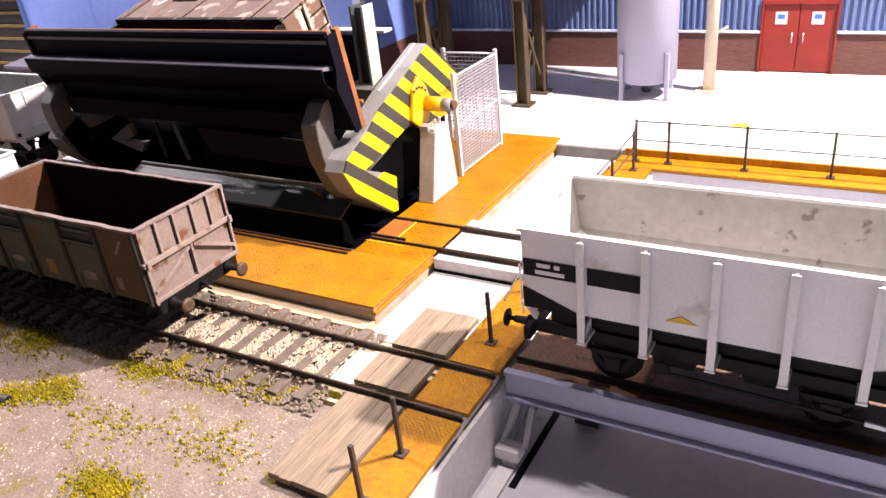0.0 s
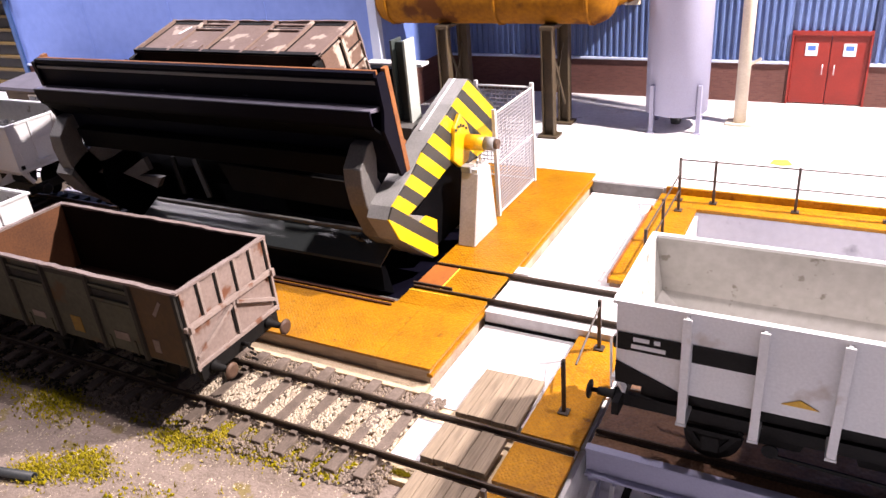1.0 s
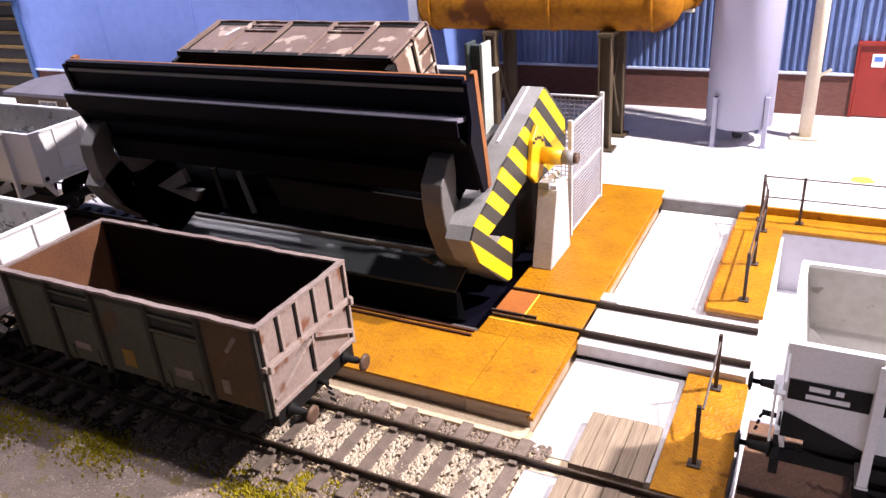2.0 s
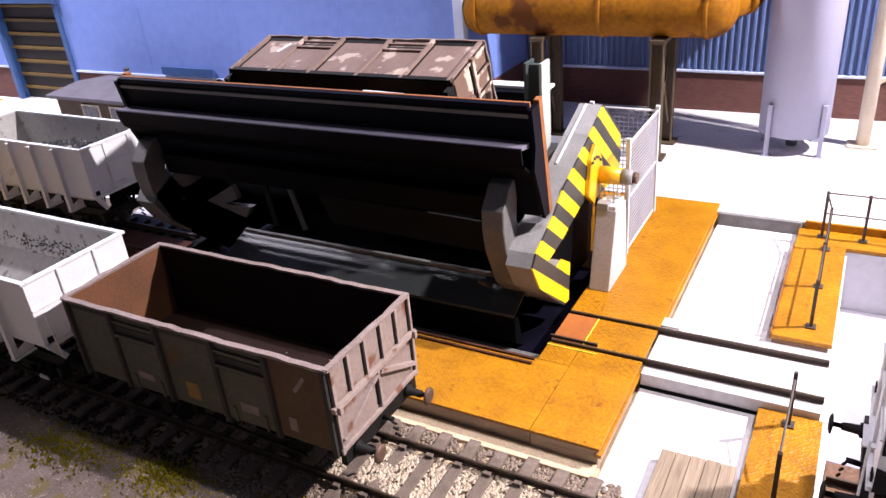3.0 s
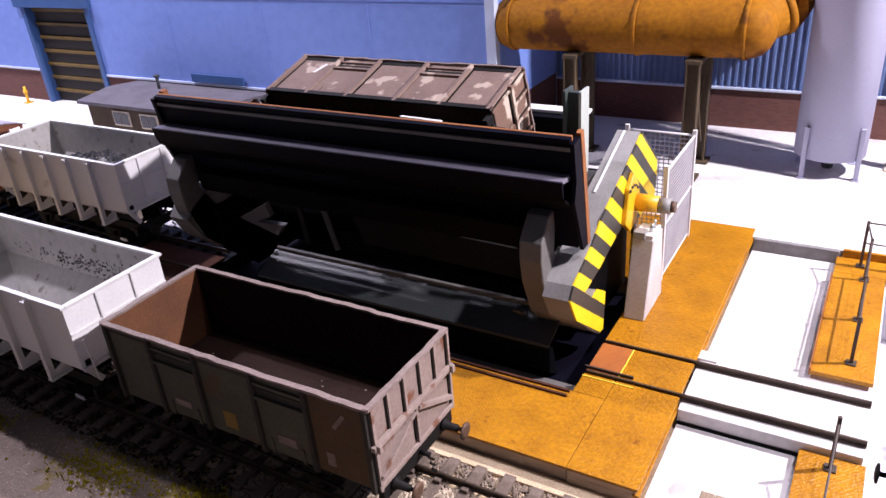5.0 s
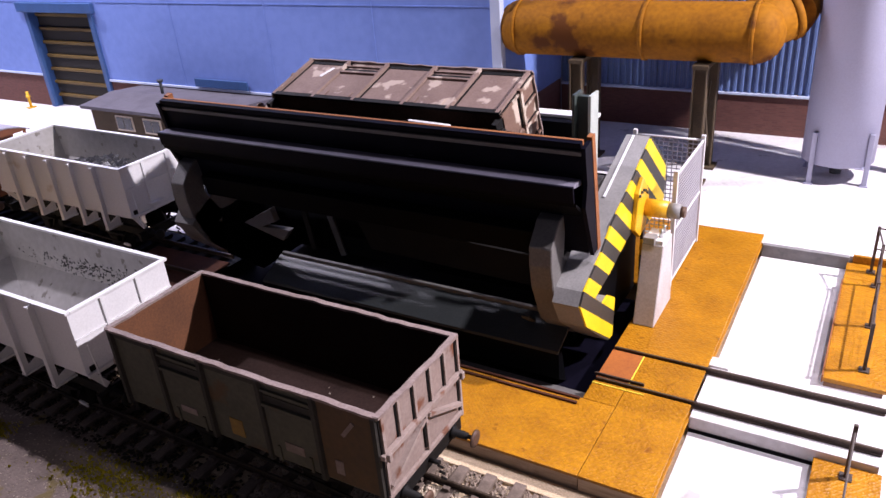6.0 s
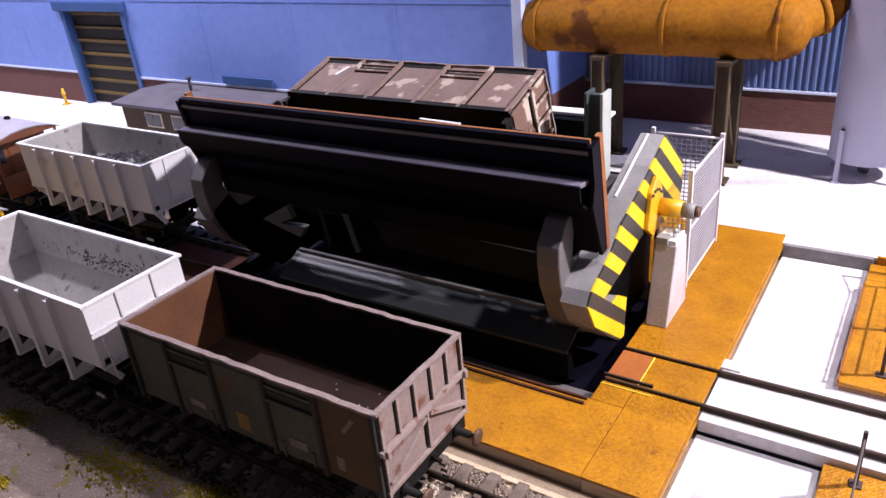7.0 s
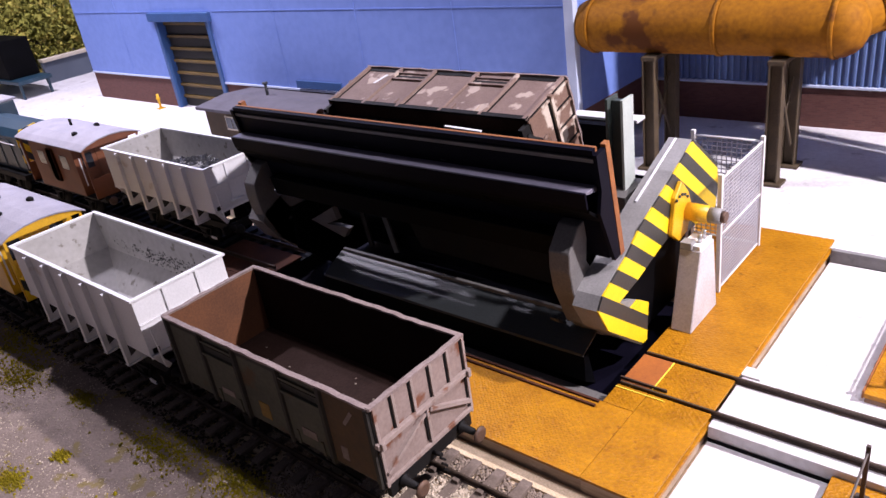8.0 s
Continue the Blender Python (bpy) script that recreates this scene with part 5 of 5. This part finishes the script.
part("chimney_cap", rod((-0.035, 0.012, HZ + 0.02), (-0.035, 0.012, HZ + 0.0225), 0.0034), M_DGREY, hut)
for x in (-0.045, 0.0, 0.045, 0.08):
    wn = part("window", box(x - 0.014, x + 0.014, -HD - 0.0012, -HD, 0.014, 0.031, 0.0003), M_CREAM, hut)
    part("pane", box(x - 0.012, x - 0.0006, -HD - 0.0018, -HD - 0.0013, 0.016, 0.029), M_GLASS, wn)
    part("pane", box(x + 0.0006, x + 0.012, -HD - 0.0018, -HD - 0.0013, 0.016, 0.029), M_GLASS, wn)


# ---------------------------------------------------------------- brake vans, locomotive, far wagon
def brake_van(place, label, paint, roofm):
    v = thing("brake_van", place, label, "brake van")
    L, W, Z0, Z1 = 0.068, 0.028, 0.026, 0.072
    C = 0.046
    part("cabin_side", box(-C, C, -W, -W + 0.001, Z0, Z1), paint, v)
    part("cabin_side", box(-C, C, W - 0.001, W, Z0, Z1), paint, v)
    for s in (-1, 1):
        e = part("cabin_end", box(s * C, s * (C - 0.001), -W + 0.001, W - 0.001, Z0, Z1), paint, v)
        for y in (-0.016, 0.016):
            part("end_window", box(s * C, s * (C + 0.0004), y - 0.005, y + 0.005, 0.05, 0.064), M_GLASS, e)
        part("door", box(s * C, s * (C + 0.0008), -0.007, 0.007, Z0 + 0.002, 0.066, 0.0002), paint, e)
        part("veranda_end", box(s * L, s * (L - 0.001), -W, W, Z0, 0.045), paint, v)
        for y in (-1, 1):
            part("veranda_post", box(s * L, s * (L - 0.0015), y * W, y * (W - 0.002), 0.045, Z1), paint, v)
            part("side_window", box(s * 0.024 - 0.007, s * 0.024 + 0.007, y * W, y * (W + 0.0004), 0.05, 0.063), M_GLASS, v)
            part("lookout", box(-0.006, 0.006, y * W, y * (W + 0.0025), 0.036, 0.068, 0.0005), paint, v)
            part("grab_rail", rod((s * (L - 0.005), y * (W + 0.002), 0.04), (s * (L - 0.005), y * (W + 0.002), 0.066), 0.0006, seg=6), M_SIGN, v)
        buffers(v, s * (L + 0.0008), s, 0.0235)
        part("valance", prism([(-W, Z1), (W, Z1), (W, Z1 + 0.001), (0.016, Z1 + 0.0055), (0, Z1 + 0.007), (-0.016, Z1 + 0.0055), (-W, Z1 + 0.001)], "x", s * (L + 0.001), s * (L - 0.001)), paint, v)
        part("step_board", box(-L * 0.8, L * 0.8, s * 0.027, s * 0.031, 0.0085, 0.0098), M_FRAME, v)
        part("sole_bar", box(-L, L, s * 0.0195 - 0.0012, s * 0.0195 + 0.0012, 0.019, 0.0245), M_FRAME, v)
    part("floor", box(-L, L, -W, W, 0.0246, Z0), M_FRAME, v)
    prof = [(-W - 0.002, Z1 + 0.001), (-0.023, Z1 + 0.0042), (-0.012, Z1 + 0.0068), (0, Z1 + 0.0077), (0.012, Z1 + 0.0068), (0.023, Z1 + 0.0042), (W + 0.002, Z1 + 0.001)]
    part("roof", prism(prof + [(y, z - 0.001) for y, z in prof[::-1]], "x", -L - 0.003, L + 0.003), roofm, v)
    part("stove_pipe", rod((-0.012, 0.004, Z1 + 0.006), (-0.012, 0.004, Z1 + 0.0135), 0.0013), M_FRAME, v)
    for x, y in ((0.028, -0.012), (0.02, 0.014)):
        part("roof_vent", lathe([(Z1 + 0.0045, 0.0026), (Z1 + 0.0085, 0.0026), (Z1 + 0.0095, 0.001)], "z", (x, y, 0), 14), M_FRAME, v)
    for x in (-0.034, 0.034):
        wheelset(v, x)
    return v


brake_van((-0.844, 0.348, 0.006), "bauxite brown brake van with grey roof", M_BAUX, M_VANROOF)
yv = brake_van((-0.7105, 0.2245, 0.0), "yellow brake van with grey roof", M_YEL, M_VANROOF)
part("stripe_panel", box(0.0682, 0.0688, -0.027, 0.027, 0.0265, 0.0445), M_HAZ2, yv, "black and yellow wasp stripes")
loco = thing("diesel_shunter", (-1.03, 0.348, 0.006), "blue diesel shunter with yellow wasp ends", "locomotive")
part("bonnet", prism([(-0.022, 0.028), (0.022, 0.028), (0.022, 0.066), (0.016, 0.073), (0.0, 0.076), (-0.016, 0.073), (-0.022, 0.066)], "x", -0.02, 0.092), M_LOCO, loco)
part("radiator_panel", prism([(-0.022, 0.028), (0.022, 0.028), (0.022, 0.066), (0.016, 0.073), (0.0, 0.076), (-0.016, 0.073), (-0.022, 0.066)], "x", 0.0921, 0.0935), M_HAZ2, loco, "yellow and black striped front")
part("cab", box(-0.075, -0.02, -0.029, 0.029, 0.028, 0.085, 0.002), M_LOCO, loco)
part("cab_roof", box(-0.078, -0.017, -0.031, 0.031, 0.0852, 0.088, 0.001), M_VANROOF, loco)
part("running_plate", box(-0.095, 0.097, -0.029, 0.029, 0.022, 0.0278, 0.0004), M_FRAME, loco)
part("hand_rail", rod((-0.015, -0.026, 0.06), (0.095, -0.026, 0.06), 0.0006, seg=6), M_SIGN, loco)
for x in (0.0, 0.03, 0.06):
    part("bonnet_door", box(x - 0.012, x + 0.012, -0.0228, -0.0221, 0.032, 0.062, 0.0003), M_LOCO, loco)
for x in (-0.055, 0.0, 0.055):
    wheelset(loco, x)
buffers(loco, 0.097, 1, 0.0235)
far = thing("flat_trailer", (-1.645, 0.59, 0.002), "blue flat trailer on legs carrying a black load", "trailer")
part("bed", box(-0.11, 0.11, -0.03, 0.03, 0.026, 0.033, 0.001), M_LOCO, far)
part("load", box(-0.1, 0.072, -0.027, 0.027, 0.0332, 0.100, 0.002), M_BLACK, far)
for x in (-0.1, 0.1):
    for y in (-0.025, 0.025):
        part("leg", box(x - 0.002, x + 0.002, y - 0.002, y + 0.002, 0, 0.026), M_LOCO, far)

# ---------------------------------------------------------------- shrubs behind the far wall
for k, (x, y, r) in enumerate(((-1.75, 0.70, 0.085), (-1.74, 0.80, 0.09), (-1.77, 0.91, 0.1), (-1.83, 0.65, 0.1), (-1.86, 0.80, 0.12), (-1.9, 0.96, 0.13), (-1.95, 0.70, 0.12))):
    tr = thing("tree", (x, y, 0.0), "olive green scenic tree behind the wall", "tree", group="trees behind the wall")
    bm = rod((0, 0, -0.01), (0.004, 0, r * 0.9), r * 0.07, seg=8, r2=r * 0.03)
    for i in range(5):
        a = i * 1.26
        rod((0, 0, r * (0.4 + 0.08 * i)), (r * 0.5 * math.cos(a), r * 0.5 * math.sin(a), r * (0.8 + 0.1 * i)), r * 0.025, bm, 6, r * 0.01)
    part("trunk", bm, M_BARK, tr)
    verts, faces = [], []
    for i in range(2600):
        a, b, q = random.uniform(0, 6.28), random.uniform(-1.2, 1.57), random.uniform(0.45, 1.0) * (0.8 + 0.35 * noise.noise((k * 3 + 2 * math.cos(i), 2 * math.sin(i), i * 0.01)))
        c = Vector((r * q * math.cos(a) * math.cos(b), r * q * math.sin(a) * math.cos(b), r * 0.9 + r * q * math.sin(b)))
        s = r * random.uniform(0.04, 0.09)
        n = len(verts)
        for _ in range(4):
            verts.append(c + Vector((random.uniform(-s, s), random.uniform(-s, s), random.uniform(-s, s))))
        faces += [(n, n + 1, n + 2), (n + 1, n + 2, n + 3), (n, n + 2, n + 3)]
    me = bpy.data.meshes.new("crown")
    me.from_pydata(verts, [], faces)
    me.materials.append(M_LEAF)
    cr = new("crown", me)
    cr.parent = tr

# ---------------------------------------------------------------- near ground: sandy bank, ballast, tufts


def bank(x, y):
    """Height of the near ground."""
    k = min(1.0, max(0.0, (0.196 - y) / 0.03))
    return -0.0068 + 0.0035 * k * (0.6 + 0.8 * noise.noise((x * 9, y * 9, 0))) + 0.0012 * noise.noise((x * 40, y * 40, 3))


bm = bmesh.new()
NX, NYY = 150, 80
grid = [[bm.verts.new((-1.75 + 1.592 * i / NX, -0.55 + 0.752 * (j / NYY) ** 0.6, 0)) for j in range(NYY + 1)] for i in range(NX + 1)]
for row in grid:
    for v in row:
        v.co.z = bank(v.co.x, v.co.y) + 0.0006 * noise.noise(v.co * 150)
        if v.co.x > -0.19:
            v.co.z = min(v.co.z, -0.0045)
for i in range(NX):
    for j in range(NYY):
        bm.faces.new((grid[i][j], grid[i + 1][j], grid[i + 1][j + 1], grid[i][j + 1]))
tagged(part("ground_near", bm, M_SOIL, smooth=True), "sandy gravel ground with moss beside the track", "ground", kind="structure")


def stones(name, n, area, size, height, m, label, flat=0.7):
    me = scatter(n, area, size, height, flat)
    me.materials.append(m)
    tagged(new(name, me), label, "stones" if m != M_MOSS else "moss", kind="stuff")


stones("ballast", 6500, lambda: (random.uniform(-0.42, -0.2085), random.uniform(0.2135, 0.2435)), 0.001, lambda x, y: -0.0046 + 0.001 * noise.noise((x * 60, y * 60, 1)), M_STONE, "pale ballast between the sleepers")
stones("ballast_shoulder", 3500, lambda: (random.uniform(-0.38, -0.2), random.choice((random.uniform(0.192, 0.2115), random.uniform(0.246, 0.2605)))), 0.0011, lambda x, y: -0.0056 + 0.001 * noise.noise((x * 60, y * 60, 1)), M_SHOULDER, "brown grey ballast along the track edges")
# Next two stretches are coloured dark for the shade round the wagons.
stones("ballast_dark", 9000, lambda: (random.uniform(-0.95, -0.42), random.uniform(0.2135, 0.2435)), 0.001, lambda x, y: -0.0046 + 0.001 * noise.noise((x * 60, y * 60, 1)), M_DARKBALLAST, "brown ballast under the wagons, darkened for their shade")
stones("shoulder_dark", 6000, lambda: (random.uniform(-0.95, -0.38), random.choice((random.uniform(0.192, 0.2115), random.uniform(0.246, 0.2605)))), 0.0011, lambda x, y: -0.0056 + 0.001 * noise.noise((x * 60, y * 60, 1)), M_DARKBALLAST, "ballast along the track edges, painted dark as shaded")
stones("gravel", 16000, lambda: (random.uniform(-0.62, -0.16), random.uniform(-0.02, 0.2)), 0.0007, lambda x, y: bank(x, y) - 0.0002, M_STONE, "fine gravel on the near ground")


CLUMPS = [(-0.252, 0.121, 0.011, 5), (-0.336, 0.158, 0.012, 3), (-0.352, 0.146, 0.01, 2), (-0.286, 0.199, 0.011, 4), (-0.262, 0.199, 0.010, 4), (-0.306, 0.19, 0.012, 3), (-0.24, 0.204, 0.008, 2),
          (-0.66, 0.185, 0.03, 4), (-0.61, 0.165, 0.02, 3), (-0.505, 0.117, 0.008, 2), (-0.497, 0.142, 0.004, 1), (-0.54, 0.176, 0.008, 1), (-0.45, 0.18, 0.02, 3), (-0.39, 0.185, 0.016, 3), (-0.43, 0.13, 0.02, 1), (-0.228, 0.156, 0.02, 1), (-0.285, 0.15, 0.02, 1), (-0.203, 0.218, 0.003, 1), (-0.199, 0.253, 0.003, 1)]
BAG = [c for c in CLUMPS for _ in range(c[3])]


def tuft_area():
    if random.random() < 0.05:
        x, y = random.uniform(-0.75, -0.19), random.uniform(0.0, 0.2)
        return (x, y) if noise.noise((x * 50, y * 50, 5)) > 0.15 else (None, None)
    cx, cy, r, _ = random.choice(BAG)
    return cx + random.gauss(0, r * 0.75), min(0.209, cy + random.gauss(0, r * 0.42))


def tufts(n):
    verts, faces = [], []
    for _ in range(n):
        x, y = tuft_area()
        if x is None:
            continue
        z = bank(x, y)
        for _ in range(3):
            a = random.uniform(0, 6.28)
            h = random.uniform(0.0006, 0.0024)
            w = 0.0004
            k = len(verts)
            dx, dy = math.cos(a), math.sin(a)
            o = (x + random.uniform(-0.001, 0.001), y + random.uniform(-0.001, 0.001))
            verts += [(o[0] - dy * w, o[1] + dx * w, z - 0.0003), (o[0] + dy * w, o[1] - dx * w, z - 0.0003), (o[0] + dx * h * 0.7, o[1] + dy * h * 0.7, z + h)]
            faces.append((k, k + 1, k + 2))
    me = bpy.data.meshes.new("tufts")
    me.from_pydata(verts, [], faces)
    me.materials.append(M_GRASS)
    tagged(new("grass_tufts", me), "short yellow green scenic grass", "grass", kind="stuff")


tufts(5600)


def moss_area():
    x, y = tuft_area()
    if x is not None and random.random() < 0.45:
        x, y = random.uniform(-0.345, -0.215), random.gauss(0.2015, 0.004)
        if noise.noise((x * 45, y * 45, 2)) < 0.0:
            return None, None
    return x, min(y, 0.2105) if y is not None else None


stones("moss", 5200, moss_area, 0.0010, lambda x, y: bank(x, y) + 0.0012 * max(0.0, noise.noise((x * 60, y * 60, 4))), M_MOSS, "yellow green foam moss beside the track", 1.2)
pipe = thing("pipe", (-0.3475, 0.1415, -0.003), "dark grey pipe lying on the near ground", "pipe")
part("tube", lathe([(-0.09, 0.0022), (0.0, 0.0022), (0.0, 0.0016), (-0.004, 0.0015)], "x", (0, 0, 0), 16), M_DGREY, pipe)
pipe.rotation_euler[2] = radians(12)
bits = scatter(36, lambda: (random.uniform(-0.06, 0.06), random.uniform(-0.024, 0.024)), 0.0006, lambda x, y: 0.0284)
bits.materials.append(M_STONE)
crumbs = new("crumbs", bits)
crumbs.location = near.location
tagged(crumbs, "a few pale crumbs on the wagon floor", "crumbs", kind="stuff")
